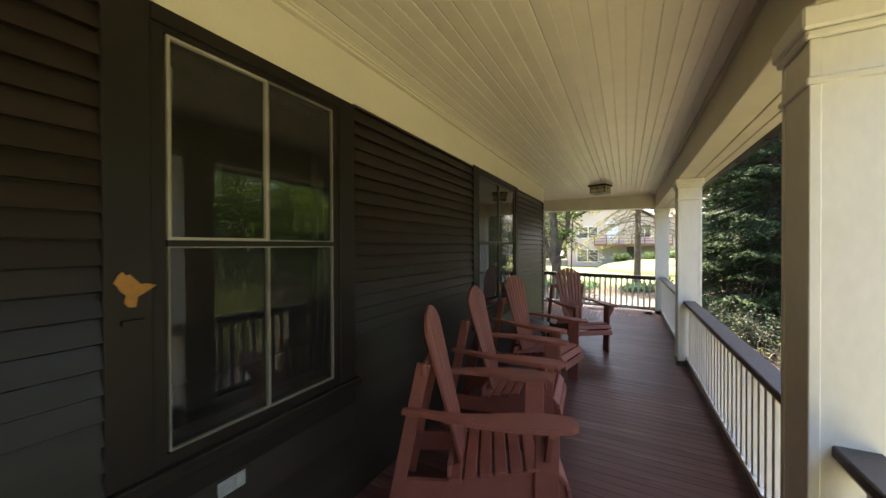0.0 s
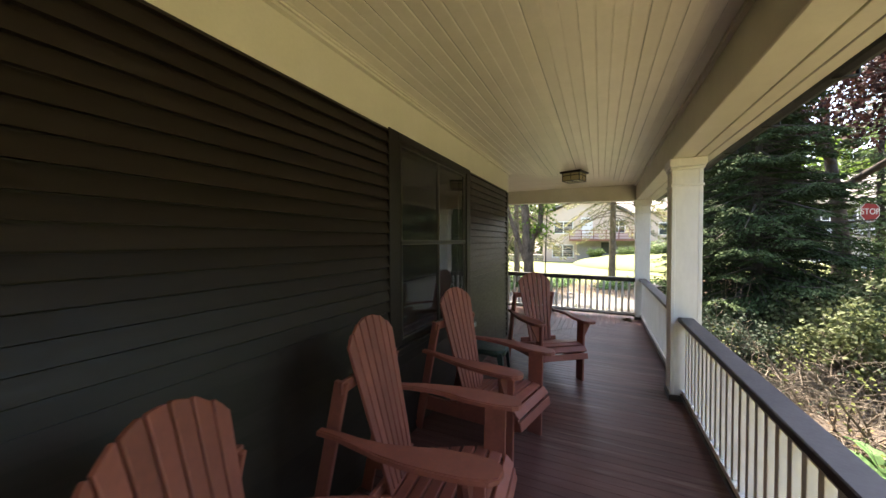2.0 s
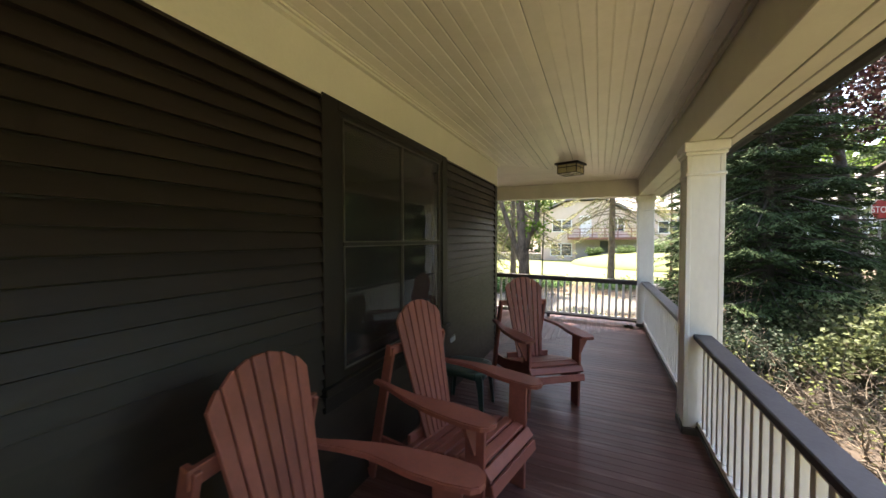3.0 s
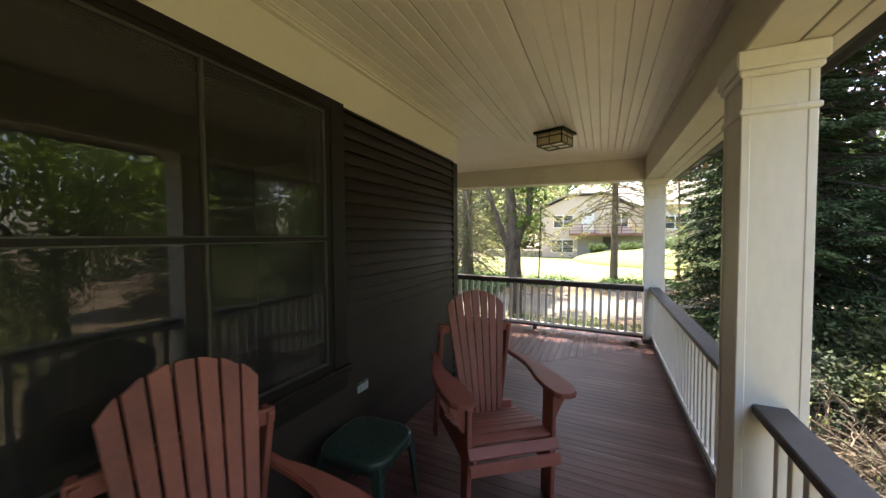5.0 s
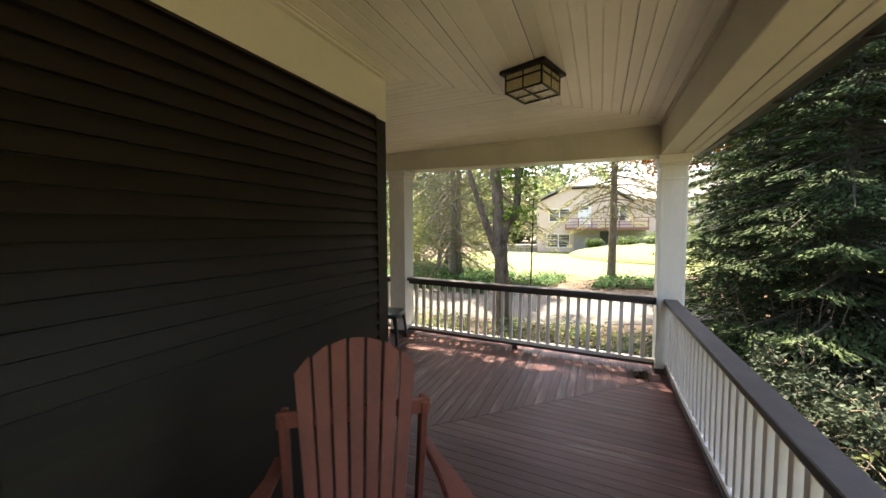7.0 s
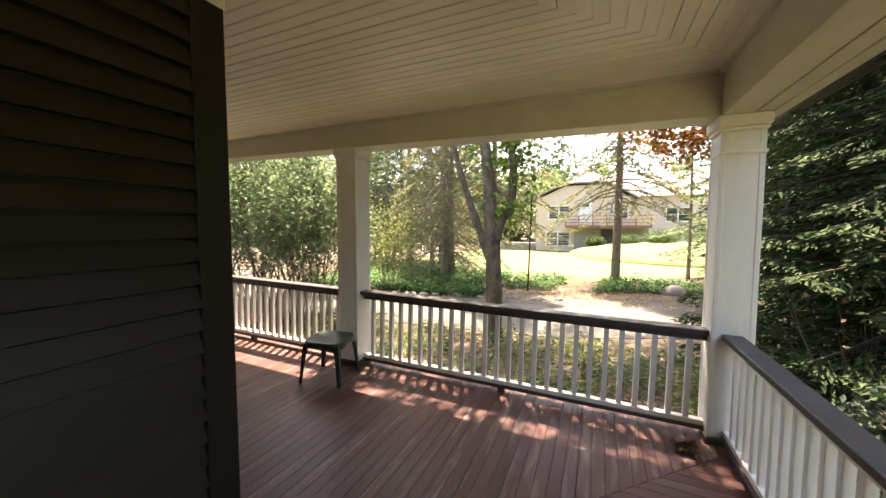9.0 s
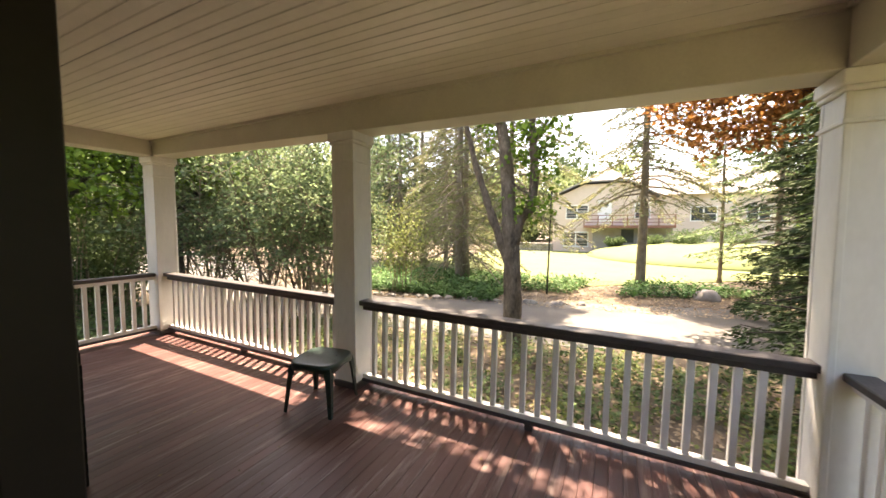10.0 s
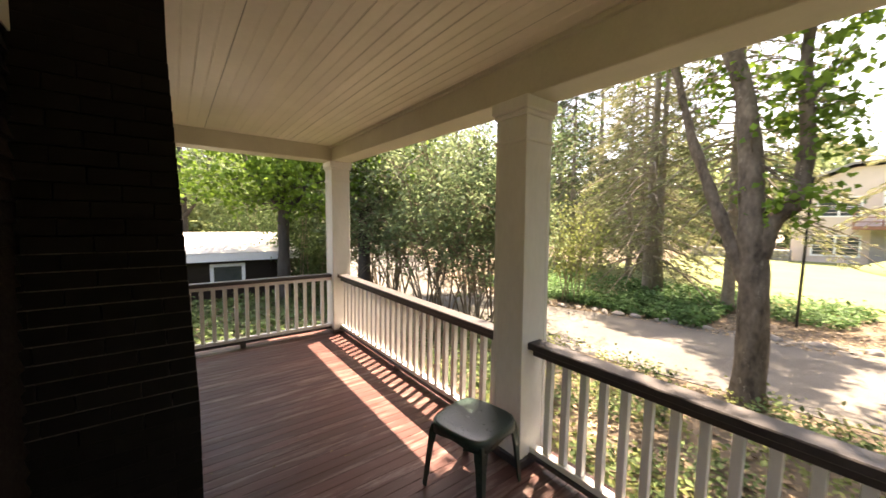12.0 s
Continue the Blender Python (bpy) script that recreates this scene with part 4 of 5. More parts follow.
def conifer(name, label, at, height, radius, first_branch, needle, bark, seed, branches=90, per=60, trunk=0.2, droop=0.35, length=0.2, width=0.05, bare=0.0, group="", twin=0.0, wander=0.16):
    """A spruce or hemlock: tapered trunk, drooping branches, needle sprays along them."""
    rng = np.random.default_rng(seed)
    t = thing(name, label, "tree", group, at=(at[0], at[1], GZ))
    tv, tf = [], []
    lean = Vector((rng.normal() * 0.1, rng.normal() * 0.1, 0))
    trunk_pts = [lean * (i / 8) ** 1.5 + Vector((rng.normal() * 0.015, rng.normal() * 0.015, height * i / 8)) for i in range(9)]
    trunk_pts[0] = Vector((0, 0, -0.1))
    rad = [trunk * 1.35] + [trunk * (1 - i / 8.4) for i in range(1, 9)]
    tube(tv, tf, [trunk_pts[0], Vector((0, 0, 0.3))] + trunk_pts[1:], [rad[0], trunk * 1.02] + rad[1:], 10)
    if twin:
        tube(tv, tf, [p + Vector((twin, 0.1, 0)) for p in trunk_pts], [r * 0.8 for r in rad], 9)
    part("trunk", mesh_of("trunk", tv, tf, bark, True), t)
    bv, bf = [], []
    cs, ds = [], []
    for b in range(branches):
        f = (b + rng.uniform()) / branches
        z = first_branch + (height * 0.97 - first_branch) * f
        reach = radius * (1 - (z - first_branch) / (height - first_branch + 0.2)) ** 0.8 * rng.uniform(0.7, 1.12) + 0.15
        a = b * 2.39996 + rng.normal() * 0.3
        out = Vector((math.cos(a), math.sin(a), 0))
        root = Vector((0, 0, z)) + lean * (z / height) ** 1.5
        rise = rng.uniform(0.04 - wander, 0.04 + wander)
        pts = []
        for i in range(5):
            g = i / 4
            pts.append(root + out * reach * g + Vector((0, 0, reach * (rise * g - droop * g * g + 0.12 * g ** 4))))
        tube(bv, bf, pts, [0.028 * (1 - 0.2 * i) * (0.5 + reach / 2.5) for i in range(5)], 4)
        side = Vector((-out.y, out.x, 0))
        n = int(per * (0.4 + 0.6 * reach / radius))
        if rng.uniform() < bare:
            n = n // 6
        g = rng.uniform(0.15, 1.05, n) ** 0.75
        idx = np.clip(g * 4, 0, 3.99)
        lo = idx.astype(int)
        P = np.array([tuple(p) for p in pts])
        base = P[lo] + (P[np.minimum(lo + 1, 4)] - P[lo]) * (idx - lo)[:, None]
        sgn = rng.choice([-1.0, 1.0], n) * rng.uniform(0.0, 1.0, n)
        spread = reach * 0.36 * (1.1 - g * 0.75)
        off = np.outer(sgn * spread, np.array(side)) + np.outer(np.abs(sgn) * spread * 0.55, np.array(out))
        off[:, 2] -= np.abs(sgn) * spread * 0.35 + rng.uniform(0, 0.08, n)
        cs.append(base + off)
        ds.append(np.outer(sgn * 0.9, np.array(side)) + np.array(out) * 0.8)
    part("branchwork", mesh_of("branchwork", bv, bf, bark), t)
    part("crown", leaves_mesh("crown", np.concatenate(cs), needle, length, width, seed, 0.35, 0.45, np.concatenate(ds)), t)
    return t


def ringed(pts, rad, n):
    """More rings along a trunk, on a smooth path."""
    pts = [Vector(p) for p in pts]
    out, r = [], []
    for i in range(n + 1):
        u = i / n * (len(pts) - 1)
        k = min(int(u), len(pts) - 2)
        f = u - k
        a, b, c, d = pts[max(k - 1, 0)], pts[k], pts[k + 1], pts[min(k + 2, len(pts) - 1)]
        out.append(0.5 * ((2 * b) + (c - a) * f + (2 * a - 5 * b + 4 * c - d) * f * f + (3 * b - a - 3 * c + d) * f ** 3))
        r.append(rad[k] + (rad[k + 1] - rad[k]) * f)
    return out, r


def leafy(name, label, at, trunks, crown_balls, leaf, bark, seed, size=0.13, wide=0.1, count=40, per=26, spread=0.28, category="tree", group="", twigs=40):
    """A broad-leaved tree: trunks given as (points, radii), crown made of leaf clumps on twigs."""
    rng = np.random.default_rng(seed)
    t = thing(name, label, category, group, at=(at[0], at[1], GZ))
    tv, tf = [], []
    for pts, rad in trunks:
        tube(tv, tf, *ringed(pts, rad, 44), 18)
    tv = [v + Vector((noise.noise(Vector((v.x * 9, v.y * 9, v.z * 2.2)) + Vector((seed, 0, 0))), noise.noise(Vector((v.x * 9, v.y * 9, v.z * 2.2)) + Vector((0, seed, 5))), 0)) * 0.035 for v in tv]
    part("trunk", mesh_of("trunk", tv, tf, bark, True), t)
    cs = []
    bv, bf = [], []
    ends = [Vector(p) for pts, _ in trunks for p in pts[len(pts) // 2:]]
    for c, s, *more in crown_balls:
        pts = clumps(rng, c, s, more[0] if more else count, per, spread)
        cs.append(pts)
        for k in range(min(twigs, len(pts) // per)):
            tip = Vector(pts[k * per])
            root = min(ends, key=lambda e: (e - tip).length + abs(min(0, tip.z - e.z)) * 1.5)
            branchy((bv, bf), root, tip, 0.008 + 0.008 * (tip - root).length, 0.004, 0.06 * (tip - root).length, rng, 4, 3)
    part("limbwork", mesh_of("limbwork", bv, bf, bark), t)
    part("crown", leaves_mesh("crown", np.concatenate(cs), leaf, size, wide, seed, 0.35, 0.3), t)
    return t


def shrub(name, label, at, size, stems, leaf, seed, leaves=4000, length=0.06, wide=0.035, low=0.15, group="", arch=0.5, stem_r=0.01, cane=None, flat=0.1, category="shrub"):
    """A many-stemmed shrub: arching canes and leaves along their upper parts. size: (x, y, height)."""
    rng = np.random.default_rng(seed)
    t = thing(name, label, category, group, at=(at[0], at[1], GZ))
    bv, bf, cs = [], [], []
    for k in range(stems):
        a = rng.uniform(0, 2 * math.pi)
        r = math.sqrt(rng.uniform(0, 1))
        root = Vector((math.cos(a) * r * size[0] * 0.55, math.sin(a) * r * size[1] * 0.55, -0.02))
        h = size[2] * rng.uniform(0.55, 1.05)
        out = Vector((math.cos(a) * size[0], math.sin(a) * size[1], 0)) * arch * rng.uniform(0.3, 1.0)
        wob = Vector((rng.normal(), rng.normal(), 0)) * 0.12 * size[2]
        pts = [root, root + Vector((0, 0, h * 0.4)) + out * 0.2 + wob * 0.3, root + Vector((0, 0, h * 0.75)) + out * 0.55 + wob * 0.8, root + Vector((0, 0, h)) + out + wob]
        tube(bv, bf, pts, [stem_r, stem_r * 0.8, stem_r * 0.55, stem_r * 0.25], 4)
        n = leaves // stems
        f = rng.uniform(low, 1.0, n) * 3
        lo = np.clip(f.astype(int), 0, 2)
        P = np.array([tuple(p) for p in pts])
        base = P[lo] + (P[lo + 1] - P[lo]) * (f - lo)[:, None]
        cs.append(base + rng.normal(size=(n, 3)) * np.array([0.09, 0.09, 0.06]) * size[2] * (0.5 + f / 3)[:, None])
    part("canework", mesh_of("canework", bv, bf, cane or CANE), t)
    part("foliage", leaves_mesh("foliage", np.concatenate(cs), leaf, length, wide, seed, 0.2, flat), t)
    return t


def twiggy(name, label, at, size, stems, leaf, seed, twigs=8, per=6, bare=0.3, leafless=0.0, arch=0.6, kink=0.05, stem_r=0.012, length=0.07, wide=0.04, twig_len=0.3, spread=0.06, group="", cane=None, category="shrub"):
    """A branching shrub: crooked stems, side twigs that fork once, and small tufts of leaves at the twig ends."""
    rng = np.random.default_rng(seed)
    t = thing(name, label, category, group, at=(at[0], at[1], GZ))
    bv, bf, cs = [], [], []

    def crooked(p, d, reach, steps, sink):
        out = [p]
        for i in range(steps):
            d = (d + Vector(rng.normal(size=3)) * kink * 4 + Vector((0, 0, -sink / steps))).normalized()
            out.append(out[-1] + d * reach / steps)
        return out

    for k in range(stems):
        a, r = rng.uniform(0, 2 * math.pi), math.sqrt(rng.uniform(0, 1))
        root = Vector((math.cos(a) * r * size[0] * 0.5, math.sin(a) * r * size[1] * 0.5, -0.03))
        b = a + rng.normal() * 0.5
        lean = arch * rng.uniform(0.15, 1.0)
        d = Vector((math.cos(b) * lean * size[0] / size[2], math.sin(b) * lean * size[1] / size[2], 1.0)).normalized()
        h = size[2] * rng.uniform(0.6, 1.08)
        pts = crooked(root, d, h, 7, arch * 0.9)
        rr = stem_r * rng.uniform(0.6, 1.2)
        tube(bv, bf, pts, [rr * (1 - 0.115 * i) for i in range(8)], 5)
        for q in range(twigs):
            f = rng.uniform(bare, 1.0) * 7
            lo = min(int(f), 6)
            p = pts[lo].lerp(pts[lo + 1], f - lo)
            axis = (pts[lo + 1] - pts[lo]).normalized()
            w = (axis * 0.7 + Vector(rng.normal(size=3)) * 0.75).normalized()
            reach = twig_len * rng.uniform(0.5, 1.3)
            tw = crooked(p, w, reach, 3, arch * 0.35)
            tube(bv, bf, tw, [rr * 0.42, rr * 0.33, rr * 0.24, rr * 0.12], 3)
            tips = [tw[3]]
            for _ in (0, 1):
                side = crooked(tw[1 + _], (w + Vector(rng.normal(size=3)) * 0.8).normalized(), reach * 0.6, 2, 0.1)
                tube(bv, bf, side, [rr * 0.25, rr * 0.18, rr * 0.1], 3)
                tips += side[1:]
            if f / 7 > leafless:
                c = np.array([tuple(v) for v in tips])
                cs.append(np.repeat(c, per, axis=0) + rng.normal(size=(len(c) * per, 3)) * spread)
    part("canework", mesh_of("canework", bv, bf, cane or CANE), t)
    part("foliage", leaves_mesh("foliage", np.concatenate(cs), leaf, length, wide, seed, 0.15, 0.35), t)
    return t


def scatter(name, label, x0, x1, y0, y1, n, mat, length, wide, seed, z=0.04, lift=0.1, flat=0.6, keep=None, category="ground cover", lump=0.0):
    rng = np.random.default_rng(seed)
    p = np.stack([rng.uniform(x0, x1, n), rng.uniform(y0, y1, n), GZ + z + np.abs(rng.normal(size=n)) * lift], axis=1)
    if lump:
        k = np.array([noise.noise((q[0] * lump, q[1] * lump, seed)) for q in p])
        p = p[k > -0.05]
    if keep is not None:
        p = p[[bool(keep(q[0], q[1])) for q in p]]
    return thing(name, label, category, kind="stuff", data=leaves_mesh(name, p, mat, length, wide, seed, 0.0, flat))


# maple that stands by the drive, forked low
leafy("maple_tree", "maple with a forked grey trunk beside the drive", (-2.43, 14.3),
      [([(0, 0, -0.1), (0.0, 0, 0.25), (0.0, 0.02, 1.0), (-0.03, 0, 1.9), (-0.08, 0, 2.7), (-0.14, 0, 3.6), (-0.26, 0.05, 4.5), (-0.5, 0.1, 5.6), (-0.6, 0.3, 7.5), (-0.4, 0.6, 9.5)], [0.27, 0.2, 0.18, 0.18, 0.165, 0.14, 0.125, 0.115, 0.085, 0.04]),
       ([(-0.05, 0, 1.6), (-0.26, -0.05, 2.25), (-0.5, -0.1, 2.95), (-0.72, -0.1, 3.6), (-0.95, -0.15, 4.4), (-1.2, -0.2, 5.5), (-1.7, -0.4, 7.2), (-2.0, -0.5, 8.5)], [0.10, 0.09, 0.08, 0.07, 0.062, 0.055, 0.04, 0.02]),
       ([(0.02, 0, 2.2), (0.12, 0, 2.65), (0.36, 0.02, 3.0), (0.42, 0.02, 3.5), (0.4, 0.0, 4.2), (0.37, 0, 5.4), (0.7, 0.1, 7.0), (1.0, 0.2, 8.8)], [0.12, 0.11, 0.095, 0.08, 0.075, 0.068, 0.05, 0.02])],
      # high outer clumps lie above the view, added to shade drive and floor
      [((0.7, -1.9, 8.6), (2.3, 2.0, 1.4), 250), ((0.6, -1.2, 7.4), (1.9, 1.6, 0.9), 90), ((-0.2, 0.8, 9.2), (2.4, 2.2, 1.6), 80), ((0.5, 3.4, 9.4), (3.0, 2.0, 1.4), 210), ((3.6, 3.4, 9.0), (2.4, 2.0, 1.3), 170), ((2.6, 1.6, 8.8), (1.8, 1.6, 1.1), 90), ((0.42, 0, 4.1), (0.3, 0.3, 0.9), 6), ((-3.6, 2.8, 9.0), (2.2, 2.0, 1.3), 80), ((0.5, -0.1, 4.7), (0.45, 0.45, 1.2), 24), ((-1.1, -0.1, 5.6), (0.7, 0.7, 0.7), 14),
       ((0.32, 0.05, 3.05), (0.4, 0.3, 0.3), 8), ((-0.2, 0.4, 5.0), (0.8, 0.5, 0.6), 14), ((1.5, -0.6, 6.4), (1.3, 0.9, 0.6), 18)],
      LEAF_MAPLE, BARK, 3, size=0.125, wide=0.105, count=30, per=18, spread=0.17)

# spruces beyond the drive
SPRUCES = [(-7.1, 22.2, 15, 3.4, 1.1, 0.22, 0.35, 11, 0.28, 1), (-4.4, 21.3, 16, 2.8, 3.0, 0.17, 0.3, 12, 0.0, 1), (0.55, 24.3, 17, 3.0, 3.6, 0.2, 0.25, 13, 0.0, 1), (-12.7, 28.7, 16, 3.4, 1.6, 0.25, 0.15, 15, 0.0, 0), (-14.4, 28.4, 15, 3.4, 1.6, 0.22, 0.15, 16, 0.0, 0),
           (-10.6, 29.6, 17, 3.4, 1.8, 0.2, 0.15, 17, 0.0, 1), (-9.4, 25.5, 14, 3.2, 1.6, 0.15, 0.3, 18, 0.0, 1), (-16.5, 30.0, 17, 3.6, 1.6, 0.22, 0.1, 20, 0.0, 0)]
for x, y, h, r, first_b, tr, bare, seed, twin, dry in SPRUCES:
    conifer("spruce_tree", "tall spruce with a bare lower trunk and drooping branches", (x, y), h, r, first_b, NEEDLE_DRY if dry else NEEDLE, BARK_SPRUCE, seed, branches=150, per=170, trunk=tr, droop=0.62, length=0.22, width=0.045, bare=bare, group="spruces beyond the drive", twin=twin)
conifer("lawn_conifer", "loose pale green conifer on the lawn", (5.723, 26.5), 13, 3.3, 1.2, LEAF_THICKET, BARK_SPRUCE, 29, branches=130, per=120, trunk=0.14, droop=0.4, length=0.2, width=0.06)
conifer("sapling_tree", "slim young conifer with a thin straight trunk", (3.9, 27.0), 11, 0.9, 4.5, NEEDLE, BARK_SPRUCE, 19, branches=60, per=40, trunk=0.09)

# dark hemlocks beside the porch corner
for x, y, h, r, seed in ((3.4, 12.2, 8.8, 2.3, 21), (4.2, 14.9, 12, 1.6, 22), (5.0, 18.8, 12, 2.5, 23), (10.8, 12.5, 12, 2.8, 24)):
    conifer("hemlock_tree", "dense dark green hemlock with drooping sprays", (x, y), h, r, 0.35, NEEDLE_DARK, BARK_DARK, seed, branches=340, per=430, trunk=0.15, droop=0.3, length=0.10, width=0.03, group="hemlocks beside the porch", wander=0.3)
# broad-leaved trees closing the side garden, added out of view to brighten window reflections
for x, y, h, seed in ((8.6, 7.2, 9.0, 25), (9.4, 2.2, 9.0, 26), (11.0, -3.2, 9.5, 27)):
    leafy("garden_maple", "low-branched maple with sunlit green leaves", (x, y), [([(0, 0, -0.1), (0.05, 0.02, 1.2), (-0.05, 0.05, 2.6), (0.1, 0, 4.6), (0.0, 0.1, h * 0.9)], [0.2, 0.16, 0.13, 0.09, 0.03]), ([(0, 0, 1.6), (-0.6, 0.3, 2.4), (-1.3, 0.5, 3.4)], [0.09, 0.06, 0.03]), ([(0, 0, 1.8), (-0.3, -0.8, 2.7), (-0.6, -1.5, 3.6)], [0.09, 0.06, 0.03])],
          [((0, 0, h * 0.7), (2.4, 2.4, 2.2)), ((-1.4, 0.4, h * 0.42), (1.5, 1.8, 1.2)), ((-0.8, -1.5, h * 0.44), (1.6, 1.7, 1.2)), ((-0.6, 1.6, h * 0.4), (1.6, 1.5, 1.2))], LEAF_MAPLE, BARK_DARK, seed, size=0.15, wide=0.12, count=70, per=22, spread=0.26, group="trees beside the garden", twigs=30)

for x, y, h, r, seed in ((13.0, 27.0, 15, 3.4, 32), (16.5, 30.0, 16, 3.6, 33), (9.0, 29.0, 15, 3.2, 34)):
    conifer("street_conifer", "tall green conifer beside the street", (x, y), h, r, 2.6, NEEDLE, BARK_DARK, seed, branches=130, per=120, trunk=0.2, droop=0.35, length=0.26, width=0.07, group="conifers beside the street")

conifer("young_conifer", "young dull green conifer beside the drive", (3.1, 15.0), 9, 1.2, 1.2, NEEDLE, BARK_DARK, 28, branches=120, per=110, trunk=0.1, droop=0.3, length=0.16, width=0.045)

# copper-leaved maple over the hemlocks
copper = leafy("copper_maple", "large purple-leaved maple, one spray coloured copper as if sunlit", (8.6, 20.5),
      # last limb and last clump are added above the view to shade the hemlock
      [([(0, 0, -0.1), (0.05, 0, 2.0), (-0.1, 0, 4.0), (-0.4, 0.1, 6.5), (-0.6, 0.1, 9.5)], [0.34, 0.26, 0.22, 0.15, 0.05]), ([(-0.05, 0, 4.4), (-1.5, -1.0, 5.1), (-3.6, -1.7, 5.6), (-6.4, -2.1, 6.1)], [0.14, 0.1, 0.07, 0.02]), ([(0, 0, 4.6), (0.8, -2.2, 5.7), (0.6, -4.5, 6.2), (0.2, -6.5, 6.6)], [0.14, 0.1, 0.07, 0.02]), ([(-0.3, 0, 5.6), (-2.4, -1.6, 8.4), (-4.6, -3.6, 10.6), (-6.2, -4.9, 11.6)], [0.13, 0.1, 0.07, 0.02])],
      [((-0.4, 0, 8.5), (4.0, 4.0, 2.4)), ((-4.6, -2.6, 6.6), (1.5, 1.3, 1.0)), ((-3.2, -2.0, 6.6), (1.8, 1.6, 1.2)), ((0.3, -6.0, 6.6), (2.2, 2.0, 1.4)), ((-2.4, -5.0, 7.6), (2.2, 1.8, 1.3), 110), ((-0.2, -3.6, 6.8), (2.2, 2.0, 1.4)), ((2.6, -4.0, 6.3), (2.2, 2.0, 1.6)), ((-6.2, -4.9, 11.8), (2.0, 1.9, 1.1), 120)],
      LEAF_PURPLE, BARK_DARK, 31, size=0.15, wide=0.13, count=85, per=22, spread=0.24, twigs=25)
# one clump gets the backlit orange in its colour
_c = np.random.default_rng(35)
part("copper_spray", leaves_mesh("copper_spray", clumps(_c, (-6.4, -2.1, 5.75), (1.75, 1.35, 1.3), 150, 22, 0.24), LEAF_SUNLIT, 0.15, 0.13, 36, 0.35, 0.3), copper, "leaves coloured copper as if sunlit")

# thicket of tall shrubs by the far corner of the porch
for x, y, sx, sy, h, seed in ((-8.1, 14.2, 1.3, 1.0, 5.4, 41), (-9.9, 13.9, 1.5, 1.1, 6.0, 42), (-11.9, 13.6, 1.6, 1.2, 6.2, 43), (-13.9, 14.4, 1.6, 1.3, 6.2, 44), (-10.6, 16.6, 1.6, 1.3, 6.0, 45)):
    twiggy("tall_shrub", "tall many-stemmed shrub, bare below and leafy above", (x, y), (sx, sy, h), 17, LEAF_THICKET, seed, twigs=26, per=6, bare=0.2, leafless=0.4, arch=0.5, kink=0.035, stem_r=0.03, length=0.125, wide=0.07, twig_len=0.8, spread=0.13, group="thicket of tall shrubs")
for x, y, h, seed in ((-14.6, 11.9, 4.2, 47), (-17.2, 12.8, 5.0, 48), (-19.5, 11.0, 4.5, 49)):
    shrub("bushy_shrub", "dense green shrub behind the shed corner", (x, y), (1.4, 1.4, h), 26, LEAF_SHRUB, seed, leaves=12000, length=0.12, wide=0.06, low=0.08, group="shrubs beside the shed", arch=0.5, stem_r=0.02)
shrub("young_shrub", "pale green young shrub with reddish tips", (-8.2, 18.6), (0.9, 0.8, 4.2), 12, LEAF_LIGHT, 46, leaves=2200, length=0.13, wide=0.06, low=0.3, arch=0.5, stem_r=0.02)

# planting below the long rail; sun and shade are partly put into its colours
twiggy("caned_shrub", "tangle of pale bare arching canes below the railing", (3.1, 7.8), (1.6, 1.6, 1.7), 130, LEAF_LIGHT, 51, twigs=8, per=2, bare=0.15, leafless=0.8, arch=1.7, kink=0.05, stem_r=0.014, length=0.055, wide=0.035, twig_len=0.5, cane=CANE_MID)
twiggy("caned_shrub", "tangle of thin bare twigs, coloured dark as in shade", (2.3, 9.3), (1.3, 1.5, 1.3), 90, LEAF_SHADED, 52, twigs=8, per=1, bare=0.1, leafless=0.7, arch=1.5, kink=0.05, stem_r=0.011, length=0.05, wide=0.03, twig_len=0.45, cane=CANE_SHADED)
twiggy("leafy_shrub", "sunlit pale green leafy shrub among bare canes", (4.2, 9.8), (0.9, 0.9, 1.75), 45, LEAF_PALE, 53, twigs=12, per=6, bare=0.25, leafless=0.35, arch=1.0, stem_r=0.012, length=0.085, wide=0.055, twig_len=0.35, spread=0.07)
twiggy("leafy_shrub", "sunlit pale green leafy shrub among bare canes", (5.2, 11.2), (1.3, 1.2, 2.0), 50, LEAF_PALE, 66, twigs=12, per=6, bare=0.25, leafless=0.3, arch=0.9, stem_r=0.012, length=0.09, wide=0.06, twig_len=0.4, spread=0.08)
twiggy("leafy_shrub", "grey-green leafy shrub below the railing, darkened as in shade", (2.0, 9.9), (0.7, 0.8, 1.35), 36, LEAF_SHADED, 54, twigs=10, per=6, bare=0.2, leafless=0.25, arch=0.9, stem_r=0.01, length=0.065, wide=0.04, twig_len=0.3, spread=0.05)
twiggy("leafy_shrub", "dark green leafy shrub below the hemlocks", (2.8, 10.9), (0.9, 0.9, 1.1), 30, NEEDLE_DARK, 55, twigs=10, per=5, bare=0.2, leafless=0.25, arch=0.8, stem_r=0.011, length=0.075, wide=0.045, twig_len=0.35, spread=0.06)
shrub("leafy_shrub", "dark green leafy shrub behind the pale shrub", (6.9, 10.0), (1.5, 1.5, 2.3), 80, LEAF_SHRUB, 56, leaves=9000, length=0.08, wide=0.045, low=0.15, arch=0.5)
shrub("leafy_shrub", "yellow-green leafy shrub in the side garden", (4.6, 4.2), (1.5, 1.5, 1.7), 80, LEAF_LIGHT, 57, leaves=8000, length=0.07, wide=0.045, low=0.2, arch=0.5)
shrub("leafy_shrub", "dark green leafy shrub in the side garden", (6.4, 1.2), (2.0, 2.2, 3.4), 80, LEAF_SHRUB, 58, leaves=11000, length=0.1, wide=0.055, low=0.15, arch=0.5)
